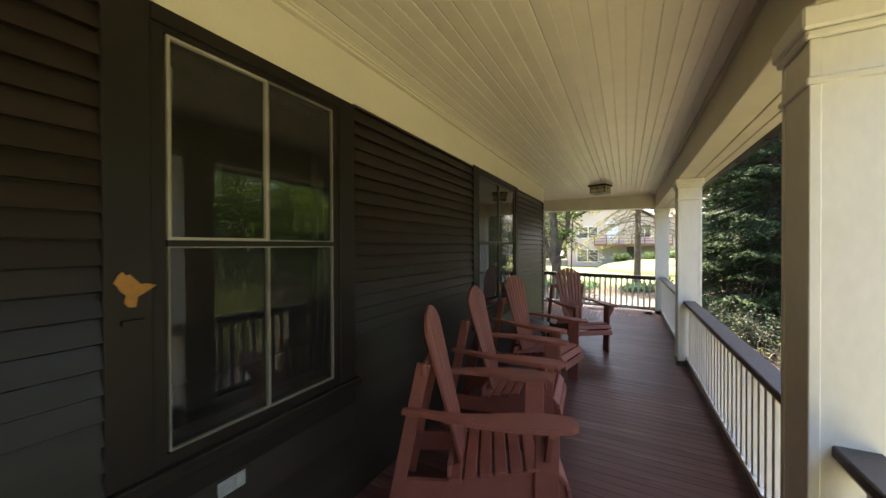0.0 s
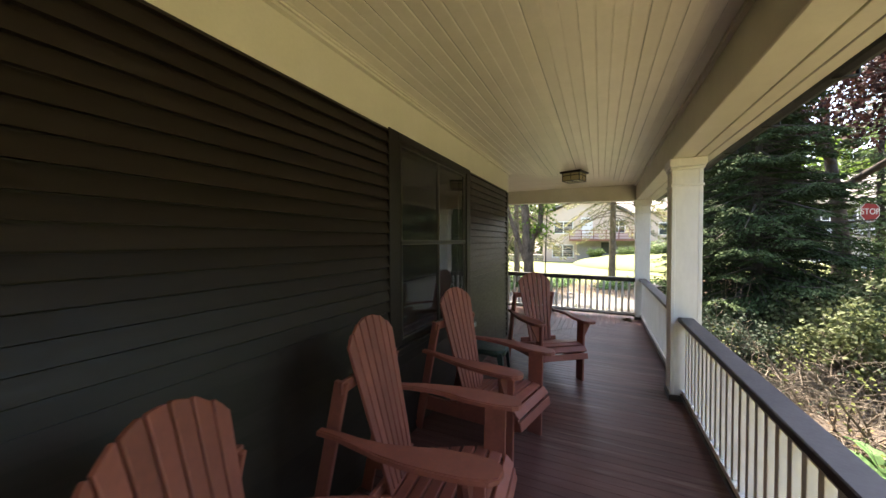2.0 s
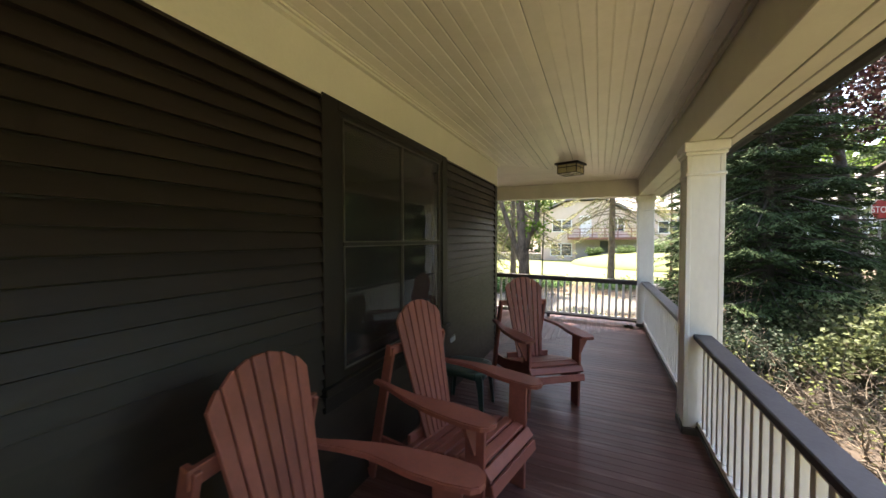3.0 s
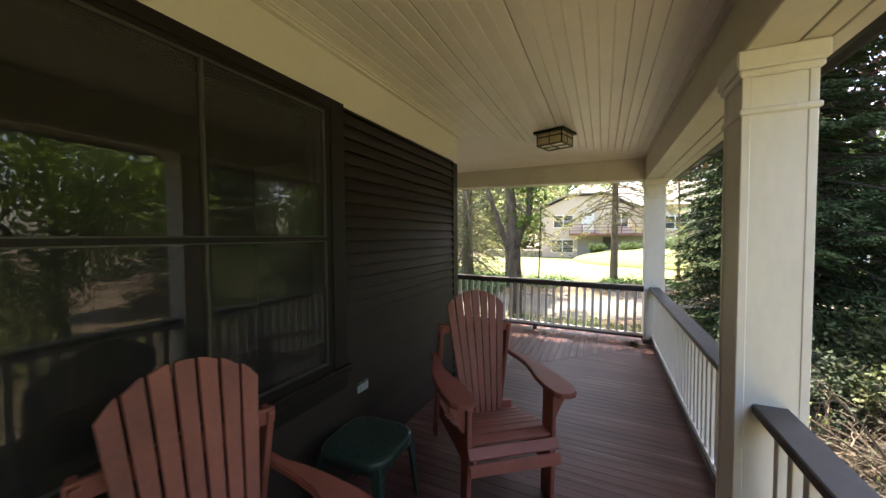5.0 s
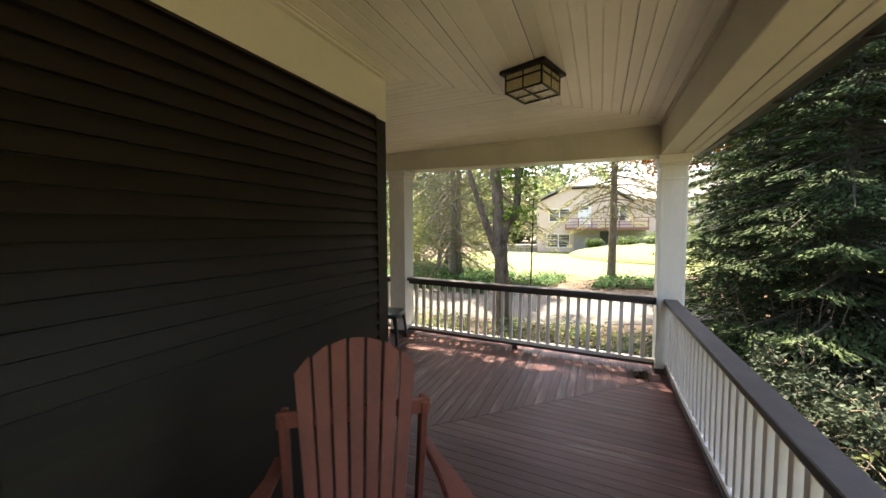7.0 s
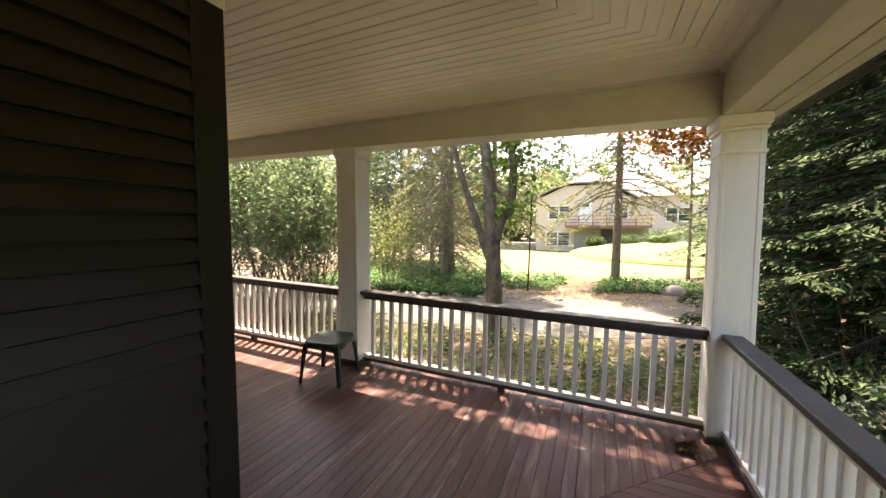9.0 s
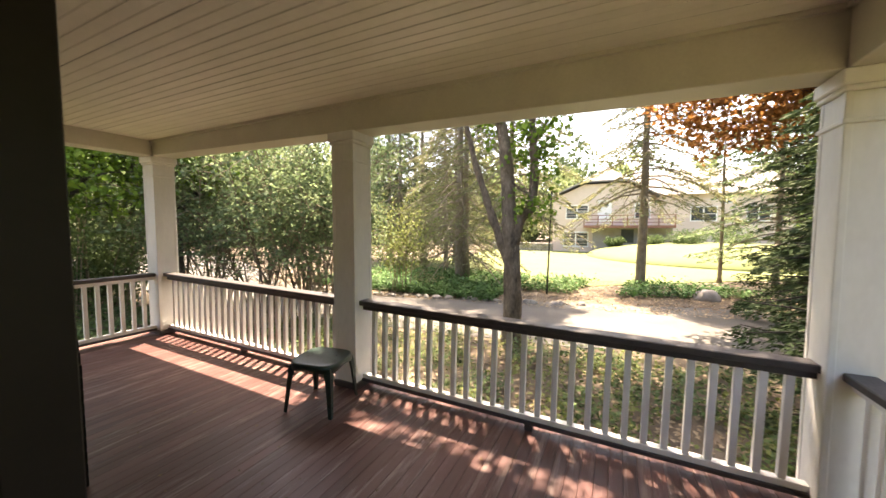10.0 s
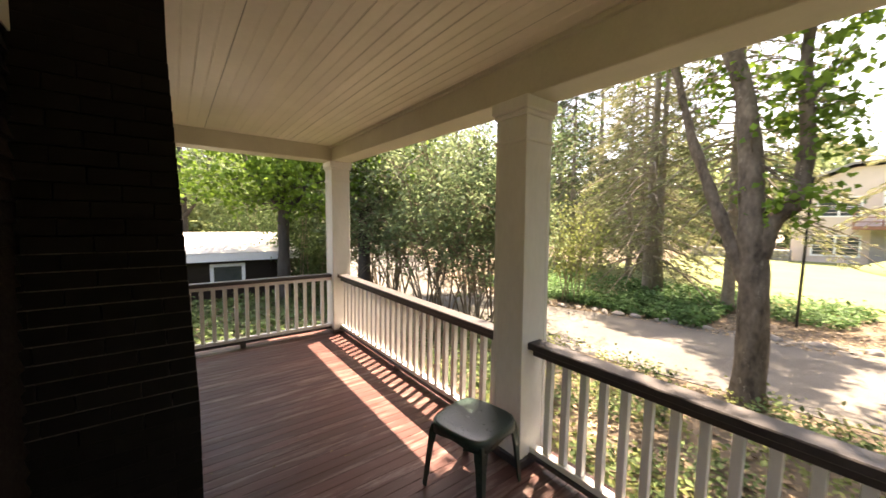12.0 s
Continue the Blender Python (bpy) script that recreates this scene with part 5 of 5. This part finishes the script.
shrub("leafy_shrub", "dark green leafy shrub in the side garden", (7.4, 5.6), (1.8, 1.8, 2.6), 80, LEAF_SHRUB, 59, leaves=10000, length=0.1, wide=0.055, low=0.15, arch=0.5)
shrub("leafy_shrub", "dark green leafy shrub behind the pale shrub", (6.0, 12.6), (1.5, 1.4, 2.5), 70, LEAF_SHRUB, 64, leaves=9000, length=0.08, wide=0.045, low=0.1, arch=0.5)
shrub("leafy_shrub", "dark green leafy shrub behind the pale shrub", (8.2, 14.6), (1.6, 1.4, 2.3), 70, LEAF_SHRUB, 65, leaves=9000, length=0.08, wide=0.045, low=0.1, arch=0.5)
shrub("flowering_shrub", "shrub with faded pinkish brown flower heads", (2.6, 11.5), (0.6, 0.7, 2.0), 24, BLOSSOM, 60, leaves=190, length=0.05, wide=0.045, low=0.93, arch=0.5)


def strap_plant(x, y, seed, label):
    """A clump of broad arching strap leaves."""
    rng = np.random.default_rng(seed)
    t = thing("day_lily", label, "plant", "lily clumps", at=(x, y, GZ))
    v, f = [], []
    for k in range(46):
        a = rng.uniform(0, 6.283)
        L, w = rng.uniform(0.45, 0.75), rng.uniform(0.03, 0.055)
        out, side = Vector((math.cos(a), math.sin(a), 0)), Vector((-math.sin(a), math.cos(a), 0))
        o = out * rng.uniform(0, 0.12)
        b = len(v)
        for i in range(5):
            g = i / 4
            p = o + out * L * 0.75 * g ** 1.3 + Vector((0, 0, L * (1.15 * g - 0.75 * g * g)))
            ww = w * (0.6 + 1.4 * g) * (1 - g) ** 0.5 + 0.002
            v.append(p - side * ww), v.append(p + Vector((0, 0, -0.01))), v.append(p + side * ww)
        for i in range(4):
            for j in (0, 1):
                f.append((b + i * 3 + j, b + i * 3 + j + 1, b + i * 3 + j + 4, b + i * 3 + j + 3))
    part("leaf_clump", mesh_of("leaf_clump", v, f, LEAF_IVY), t)


twiggy("caned_shrub", "tangle of pale bare arching canes below the railing", (4.4, 6.6), (1.4, 1.4, 1.4), 80, LEAF_LIGHT, 63, twigs=9, per=3, bare=0.15, leafless=0.6, arch=1.5, stem_r=0.01, length=0.055, wide=0.035, twig_len=0.45)
strap_plant(2.65, 6.3, 61, "clump of broad bright green lily leaves")
strap_plant(3.0, 5.7, 62, "clump of broad bright green lily leaves")

# ground cover
scatter("ivy_bed", "low bed of dark green ground cover under the spruces", -13, -4.2, 18.2, 24.5, 26000, LEAF_IVY, 0.13, 0.1, 71, z=0.05, lift=0.13, keep=lambda x, y: y > 17.6 - 0.12 * (x + 8) + 0.5 * math.sin(x * 1.3))
scatter("drive_edge_plants", "low green plants along the edge of the lawn", -4, 8, 20.8, 24.5, 9000, LEAF_IVY, 0.15, 0.1, 72, z=0.05, lift=0.15, lump=0.55, keep=lambda x, y: y > 20.4 + 0.35 * (x + 2))
scatter("bed_plants", "low plants and seedlings between the porch and the drive", -8, 3, 9.9, 14.3, 17000, LEAF_SHRUB, 0.085, 0.055, 73, z=0.05, lift=0.12, lump=0.9)
scatter("bed_seedlings", "green seedlings between the porch and the drive", -8, 3, 9.9, 14.5, 12000, LEAF_LIGHT, 0.075, 0.05, 74, z=0.05, lift=0.13, lump=1.3)
scatter("fallen_leaves", "dry fallen leaves on the ground", -16, 8, 9.8, 25, 34000, LEAF_DRY, 0.08, 0.06, 75, z=0.015, lift=0.012, flat=0.85, keep=lambda x, y: not (14.6 + 0.1 * x < y < 18.6 + 0.15 * x))
# leaves added to darken ground that lies in shade by the end rail
scatter("shaded_undergrowth", "leaf cover added to darken shaded ground between the porch and the shed", -14.6, -6.7, 3, 12.2, 9000, LEAF_SHRUB, 0.16, 0.1, 77, z=0.05, lift=0.12, flat=0.5)
scatter("side_litter", "dry leaves and stalks under the side shrubs", 0.95, 7, -3, 12, 12000, LEAF_DRY0, 0.09, 0.03, 76, z=0.015, lift=0.03, flat=0.7)


def stone(x, y, size, seed, label):
    rng = np.random.default_rng(seed)
    bm = bmesh.new()
    bmesh.ops.create_icosphere(bm, subdivisions=3, radius=1)
    for v in bm.verts:
        k = 1 + 0.28 * noise.noise(v.co * 1.4 + Vector((seed, 0, 0)))
        v.co = Vector((v.co.x * size[0], v.co.y * size[1], max(-0.3, v.co.z) * size[2])) * k
    thing("boulder", label, "rock", "stones by the drive", at=(x, y, GZ + size[2] * 0.1), data=bm_mesh("boulder", bm, STONE, True))


stone(2.5, 22.0, (0.42, 0.32, 0.34), 81, "rounded grey boulder beside the drive")
_r = random.Random(5)
for k in range(26):
    x = -12 + k * 0.42 + _r.uniform(-0.15, 0.15)
    stone(x, 17.7 + 0.19 * (x + 8) * (1 if x > -8 else 0.1) + _r.uniform(-0.12, 0.12), (_r.uniform(0.1, 0.2), _r.uniform(0.08, 0.16), _r.uniform(0.07, 0.13)), 90 + k, "small field stone edging the drive")

# iron post by the lawn
post = thing("iron_post", "thin dark iron post at the edge of the lawn", "post", at=pose(-2.76, 20.6, GZ - 0.05, 0, 1.5, 0))
pv, pf = [], []
tube(pv, pf, [(0, 0, 0), (0, 0, 3.95)], [0.035, 0.03], 8)
part("shaft", mesh_of("shaft", pv, pf, IRON), post)

# stop sign, utility pole
RED = surface("sign_red", (0.30, 0.012, 0.016), (0.36, 0.016, 0.02), scale=5, rough=0.4, bump=0)
SIGN_WHITE = surface("sign_white", (0.75, 0.75, 0.74), (0.82, 0.82, 0.81), scale=5, rough=0.4, bump=0)
STEEL = surface("galvanised_steel", (0.25, 0.26, 0.26), (0.36, 0.37, 0.37), scale=9, rough=0.45, bump=0.1, metal=0.7)
stop = thing("stop_sign", "red octagonal stop sign on a steel post", "sign", at=pose(9.085, 19.814, 2.64, 0, 0, 26))
for nm, r, d, mat in (("border", 0.40, 0.0, SIGN_WHITE), ("face", 0.375, -0.004, RED)):
    bm = bmesh.new()
    slab(bm, [(r * math.cos(radians(22.5 + 45 * k)), r * math.sin(radians(22.5 + 45 * k))) for k in range(8)], "y", d, 0.003)
    part(nm, bm_mesh(nm, bm, mat), stop)
txt = bpy.data.curves.new("letters", "FONT")
txt.body, txt.size, txt.align_x, txt.align_y, txt.extrude = "STOP", 0.31, "CENTER", "CENTER", 0.001
part("letters", txt, stop, "white letters", at=pose(0, -0.0065, 0, 90, 0, 0))
txt.materials.append(SIGN_WHITE)
part("post", boxes("post", STEEL, (-0.03, 0.03, 0.004, 0.05, GZ - 2.7, 0.3), bevel=0.004), stop)
pole = thing("utility_pole", "weathered wooden utility pole beside the street", "pole", at=(10.2, 20.6, GZ - 0.1))
pv, pf = [], []
tube(pv, pf, [(0, 0, 0), (0, 0, 9.5)], [0.15, 0.11], 12)
part("shaft", mesh_of("shaft", pv, pf, BARK_SPRUCE), pole)


for z0, z1 in ((7.50, 7.46), (6.66, 6.71)):
    wv, wf = [], []
    x0, x1 = -3.80, -2.02
    m = (z1 - z0) / (x1 - x0)
    tube(wv, wf, [(x, 33.0, z0 + m * (x - x0) + 0.0006 * (x - x0) ** 2) for x in (-16, -11, -6, -1, 4, 9, 14, 19, 24)], [0.016] * 9, 5)
    w = thing("utility_wire", "thin dark overhead utility wire", "wire", "overhead wires")
    part("strand", mesh_of("strand", wv, wf, IRON), w)
for x in (-16, 24):
    q = thing("utility_pole", "weathered wooden utility pole beside the street", "pole", at=(x, 33.15, GZ - 0.1))
    pv, pf = [], []
    tube(pv, pf, [(0, 0, 0), (0, 0, 9.50)], [0.15, 0.11], 12)
    part("shaft", mesh_of("shaft", pv, pf, BARK_SPRUCE), q)


# ---- buildings beyond the yard ----
def facade_window(parent, x0, x1, z0, z1, y, panes=2):
    """A white framed window set on a facade that looks along -y."""
    w = part("window", boxes("window", SIGN_WHITE, (x0 - 0.1, x1 + 0.1, y - 0.05, y - 0.001, z0 - 0.1, z0), (x0 - 0.1, x1 + 0.1, y - 0.05, y - 0.001, z1, z1 + 0.1), (x0 - 0.1, x0, y - 0.05, y - 0.001, z0, z1), (x1, x1 + 0.1, y - 0.05, y - 0.001, z0, z1),
                           ((x0 + x1) / 2 - 0.06, (x0 + x1) / 2 + 0.06, y - 0.05, y - 0.001, z0, z1)), parent, "white window frame")
    for a, b in ((x0, (x0 + x1) / 2 - 0.06), ((x0 + x1) / 2 + 0.06, x1)):
        part("pane", boxes("pane", FAR_GLASS, (a, b, y - 0.02, y - 0.004, z0, z1)), w)
        part("muntin", boxes("muntin", SIGN_WHITE, (a, b, y - 0.035, y - 0.021, (z0 + z1) / 2 - 0.02, (z0 + z1) / 2 + 0.02)), w)


FAR_GLASS = surface("far_window_glass", (0.03, 0.04, 0.045), (0.06, 0.07, 0.075), scale=2, rough=0.12, bump=0)
RED_WOOD = surface("balcony_wood", (0.2, 0.085, 0.06), (0.28, 0.13, 0.09), scale=3, rough=0.7, bump=0.05)
FOUNDATION = surface("basement_plaster", (0.3, 0.27, 0.25), (0.38, 0.35, 0.32), scale=2, rough=0.8, bump=0.1)
HY = 46.3
house = thing("neighbour_house", "two-storey pinkish house with a balcony and grey roof", "house", at=(0, 0, 0))
bm = bmesh.new()
slab(bm, [(-6.6, -1.0), (2.7, -1.0), (2.7, 4.6), (0.4, 6.0), (-3.5, 6.0), (-6.6, 4.6)], "y", HY, 9.0)
part("front_wing", bm_mesh("front_wing", bm, HOUSE_PINK), house)
lap = boxes("lap_line", HOUSE_PINK, (-6.62, 2.72, HY - 0.03, HY - 0.001, 0, 0.035))
for k in range(20):
    part("clapboard", lap, house, at=(0, 0, -0.6 + k * 0.26))
part("main_wing", boxes("main_wing", HOUSE_PINK, (2.701, 14.0, HY + 3.0, HY + 11.0, -1.0, 5.0)), house)
rv = [(-7.2, HY - 0.5, 4.55), (-3.6, HY - 0.5, 6.15), (0.5, HY - 0.5, 6.15), (3.2, HY - 0.5, 4.55), (-1.55, HY + 3.4, 8.0), (-1.55, HY + 9, 8.0), (-7.2, HY + 9, 4.55), (3.2, HY + 9, 4.55)]
roof_mesh = mesh_of("roof", rv + [(x, y, z + 0.18) for x, y, z in rv], [(8, 9, 12, 13, 14), (9, 10, 12), (10, 11, 15, 13, 12), (0, 1, 9, 8), (1, 2, 10, 9), (2, 3, 11, 10), (6, 0, 8, 14), (3, 7, 15, 11), (7, 6, 14, 13, 15)], SHINGLE)
part("roof", roof_mesh, house, "pale grey shingle roof")
mv = [(2.0, HY + 2.4, 4.9), (14.6, HY + 2.4, 4.9), (12.5, HY + 7, 7.9), (1.0, HY + 7, 7.9), (14.6, HY + 11.6, 4.9), (2.0, HY + 11.6, 4.9)]
part("roof", mesh_of("roof", mv, [(0, 1, 2, 3), (1, 4, 2), (4, 5, 3, 2)], SHINGLE), house, "pale grey shingle roof")
for x0, x1, z0, z1, yy in ((-5.2, -3.15, 2.55, 3.85, HY), (-5.4, -3.1, -0.35, 1.05, HY), (1.2, 2.4, 2.5, 3.9, HY), (6.2, 8.2, 2.3, 3.6, HY + 3.0), (8.6, 9.3, 4.0, 4.9, HY + 3.0), (10.6, 12.2, 2.3, 3.6, HY + 3.0)):
    facade_window(house, x0, x1, z0, z1, yy)
door = part("door", boxes("door", SIGN_WHITE, (-2.2, -0.9, HY - 0.08, HY - 0.031, 1.95, 4.35), bevel=0.02), house, "white balcony door")
part("glazing", boxes("glazing", FAR_GLASS, (-1.9, -1.2, HY - 0.09, HY - 0.081, 3.75, 4.1)), door)
balc = part("balcony", boxes("balcony", RED_WOOD, (-3.4, 4.4, HY - 1.7, HY - 0.031, 1.55, 1.8)), house, "brown wooden balcony")
for z in (2.05, 2.35, 2.72):
    part("rail", boxes("rail", RED_WOOD, (-3.4, 4.4, HY - 1.7, HY - 1.62, z, z + 0.07)), balc)
for k in range(7):
    part("post", boxes("post", RED_WOOD, (-3.4 + k * 1.28, -3.3 + k * 1.28, HY - 1.6, HY - 1.5, 1.8, 2.8)), balc)
part("basement", boxes("basement", FOUNDATION, (-2.6, 4.3, HY - 0.3, HY - 0.032, -0.9, 1.54)), house, "grey basement wall")
part("patio_door", boxes("patio_door", FAR_GLASS, (0.0, 1.1, HY - 0.36, HY - 0.301, 0.1, 1.4)), house)
# bank of lawn that rises beside the lower storey
bm = bmesh.new()
bmesh.ops.create_icosphere(bm, subdivisions=4, radius=1)
for v in bm.verts:
    v.co = Vector((v.co.x * 10.5, v.co.y * 10.0, max(-0.1, v.co.z) * 1.35))
thing("ground_bank", "grassy bank rising to the neighbouring house", "bank", kind="structure", at=(7.6, 42.6, GZ - 0.05), data=bm_mesh("ground_bank", bm, LAWN, True))
for x, y, s, seed in ((-0.6, 43.0, 0.9, 201), (5.0, 42.0, 1.6, 202), (8.0, 43.0, 1.8, 203), (2.4, 42.6, 1.1, 204)):
    q = shrub("foundation_shrub", "low rounded green shrub before the house", (x, y), (s, s, 1.0 * s), 40, LEAF_SHRUB, seed, leaves=2500, length=0.14, wide=0.09, low=0.1, arch=0.5, group="shrubs before the neighbouring house")
    q.location.z = GZ + 0.75
bm = bmesh.new()
for k in range(60):
    x = -13 + (k % 20) * 0.33
    z = GZ + (k // 20) * 0.3
    add_box(bm, x, x + 0.31, 45.2 + 0.05 * (k % 3), 45.8, z, z + 0.28, bevel=0.04)
thing("stone_wall", "low dry field-stone wall beside the house", "wall", data=bm_mesh("stone_wall", bm, STONE))

# white house past the stop sign
white = thing("white_house", "white two-storey house across the street", "house")
part("wall", boxes("wall", SIGN_WHITE, (17, 27, 45, 52, -1.0, 5.2)), white)
part("porch_roof", boxes("porch_roof", SHINGLE, (16.5, 27.5, 43.0, 44.99, 1.7, 1.95)), white)
for k in range(5):
    part("porch_post", boxes("porch_post", SIGN_WHITE, (16.9 + k * 2.4, 17.1 + k * 2.4, 43.1, 43.3, -1.0, 1.7)), white)
part("roof", mesh_of("roof", [(16.5, 44.5, 5.1), (27.5, 44.5, 5.1), (27.5, 48.5, 7.9), (16.5, 48.5, 7.9), (27.5, 52.5, 5.1), (16.5, 52.5, 5.1)], [(0, 1, 2, 3), (2, 4, 5, 3), (0, 3, 5), (1, 4, 2)], SHINGLE), white)
for k in range(4):
    facade_window(white, 17.8 + k * 2.4, 18.9 + k * 2.4, 2.6, 4.1, 45)

# shed on the far side
SHED_ROOF = surface("shed_roof", (0.42, 0.41, 0.39), (0.58, 0.57, 0.55), scale=3, rough=0.6, bump=0.1)
shed = thing("shed", "dark brown shed with a pale roof and white fascia", "shed")
part("wall", boxes("wall", SIDING, (-19.0, -14.8, 3.0, 11.0, -1.0, 0.7)), shed)
part("fascia", boxes("fascia", SIGN_WHITE, (-14.79, -14.5, 2.7, 11.25, 0.45, 0.72)), shed, "white fascia board")
part("roof", mesh_of("roof", [(-14.48, 2.6, 0.73), (-14.48, 11.3, 0.73), (-16.9, 11.3, 1.35), (-16.9, 2.6, 1.35), (-19.4, 11.3, 0.73), (-19.4, 2.6, 0.73)], [(0, 1, 2, 3), (3, 2, 4, 5), (0, 3, 5), (1, 4, 2)], SHED_ROOF), shed, "pale weathered roof")
win = part("window", boxes("window", SIGN_WHITE, (-14.8, -14.74, 8.55, 8.65, -0.35, 0.35), (-14.8, -14.74, 9.45, 9.55, -0.35, 0.35), (-14.8, -14.74, 8.65, 9.45, 0.25, 0.35), (-14.8, -14.74, 8.65, 9.45, -0.35, -0.25)), shed, "white window frame")
part("pane", boxes("pane", FAR_GLASS, (-14.79, -14.77, 8.65, 9.45, -0.25, 0.25)), win)

# bright maples round the shed
# the second maple is placed for its crown to shade ground near the porch
for x, y, h, seed in ((-13.6, 10.5, 8.5, 301), (-12.0, 12.6, 10, 302), (-21, 8, 10, 303), (-21.5, 14, 10, 304), (-18.5, 3.5, 9, 305)):
    leafy("yard_maple", "maple with a dark trunk and bright green leaves", (x, y), [([(0, 0, -0.1), (0.05, 0.02, 1.5), (-0.05, 0.05, 3.2), (0.1, 0, 5.0), (0.0, 0.1, h)], [0.24, 0.19, 0.16, 0.12, 0.03]), ([(0, 0, 2.8), (0.5, 0.6, 3.8), (0.9, 1.0, 5.2)], [0.1, 0.07, 0.03]), ([(0, 0, 3.1), (-0.4, -0.7, 4.2), (-0.7, -1.3, 5.6)], [0.1, 0.07, 0.03])],
          [((0, 0, h * 0.72), (2.6, 2.6, 2.0)), ((0.9, 0.9, h * 0.46), (1.6, 1.6, 1.1)), ((-0.6, -1.2, h * 0.5), (1.7, 1.7, 1.2))], LEAF_THICKET if x < -18 else LEAF_MAPLE, BARK_DARK, seed, size=0.17, wide=0.14, count=80, per=22, spread=0.3, group="maples round the shed", twigs=30)


# ---- distant woods, all round ----
def woods(name, label, a0, a1, r0, r1, n, mat, seed, size, h0, h1):
    rng = np.random.default_rng(seed)
    cs = []
    for k in range(n):
        a = radians(rng.uniform(a0, a1))
        r = rng.uniform(r0, r1)
        h = rng.uniform(h0, h1)
        c = np.array([-math.sin(a) * r, 8 + math.cos(a) * r, GZ])
        m = 420
        f = rng.uniform(0.02, 1.0, m)
        w = (0.25 + 0.75 * np.sin(np.clip(f, 0, 1) * 3.1) ** 0.7) * h * 0.24 * (1 + 0.35 * np.sin(f * 23 + k))
        b = rng.uniform(0, 6.283, m)
        rr = w * np.sqrt(rng.uniform(0.2, 1, m))
        cs.append(c + np.stack([np.cos(b) * rr, np.sin(b) * rr, f * h], axis=1))
    thing(name, label, "woods", kind="stuff", data=leaves_mesh(name, np.concatenate(cs), mat, size, size * 0.6, seed, 0.3, 0.2))


woods("far_woods", "distant green woods in a lightened colour", 12, 128, 52, 75, 90, LEAF_FAR, 401, 0.9, 9, 17)
woods("far_light_woods", "distant green trees in a lightened colour", -28, 128, 48, 70, 60, LEAF_FAR, 402, 0.8, 7, 13)
woods("far_conifers", "distant dark conifers", -35, 60, 58, 80, 40, NEEDLE, 403, 0.9, 12, 19)
woods("street_woods", "green trees across the street", -48, -22, 50, 66, 44, LEAF_MAPLE, 406, 0.7, 11, 17)
woods("side_woods", "green woods beyond the side garden", -165, -36, 20, 34, 70, LEAF_SHRUB, 404, 0.45, 7, 11)
woods("rear_woods", "green woods behind the house", 128, 200, 30, 50, 40, LEAF_SHRUB, 405, 0.8, 8, 14)
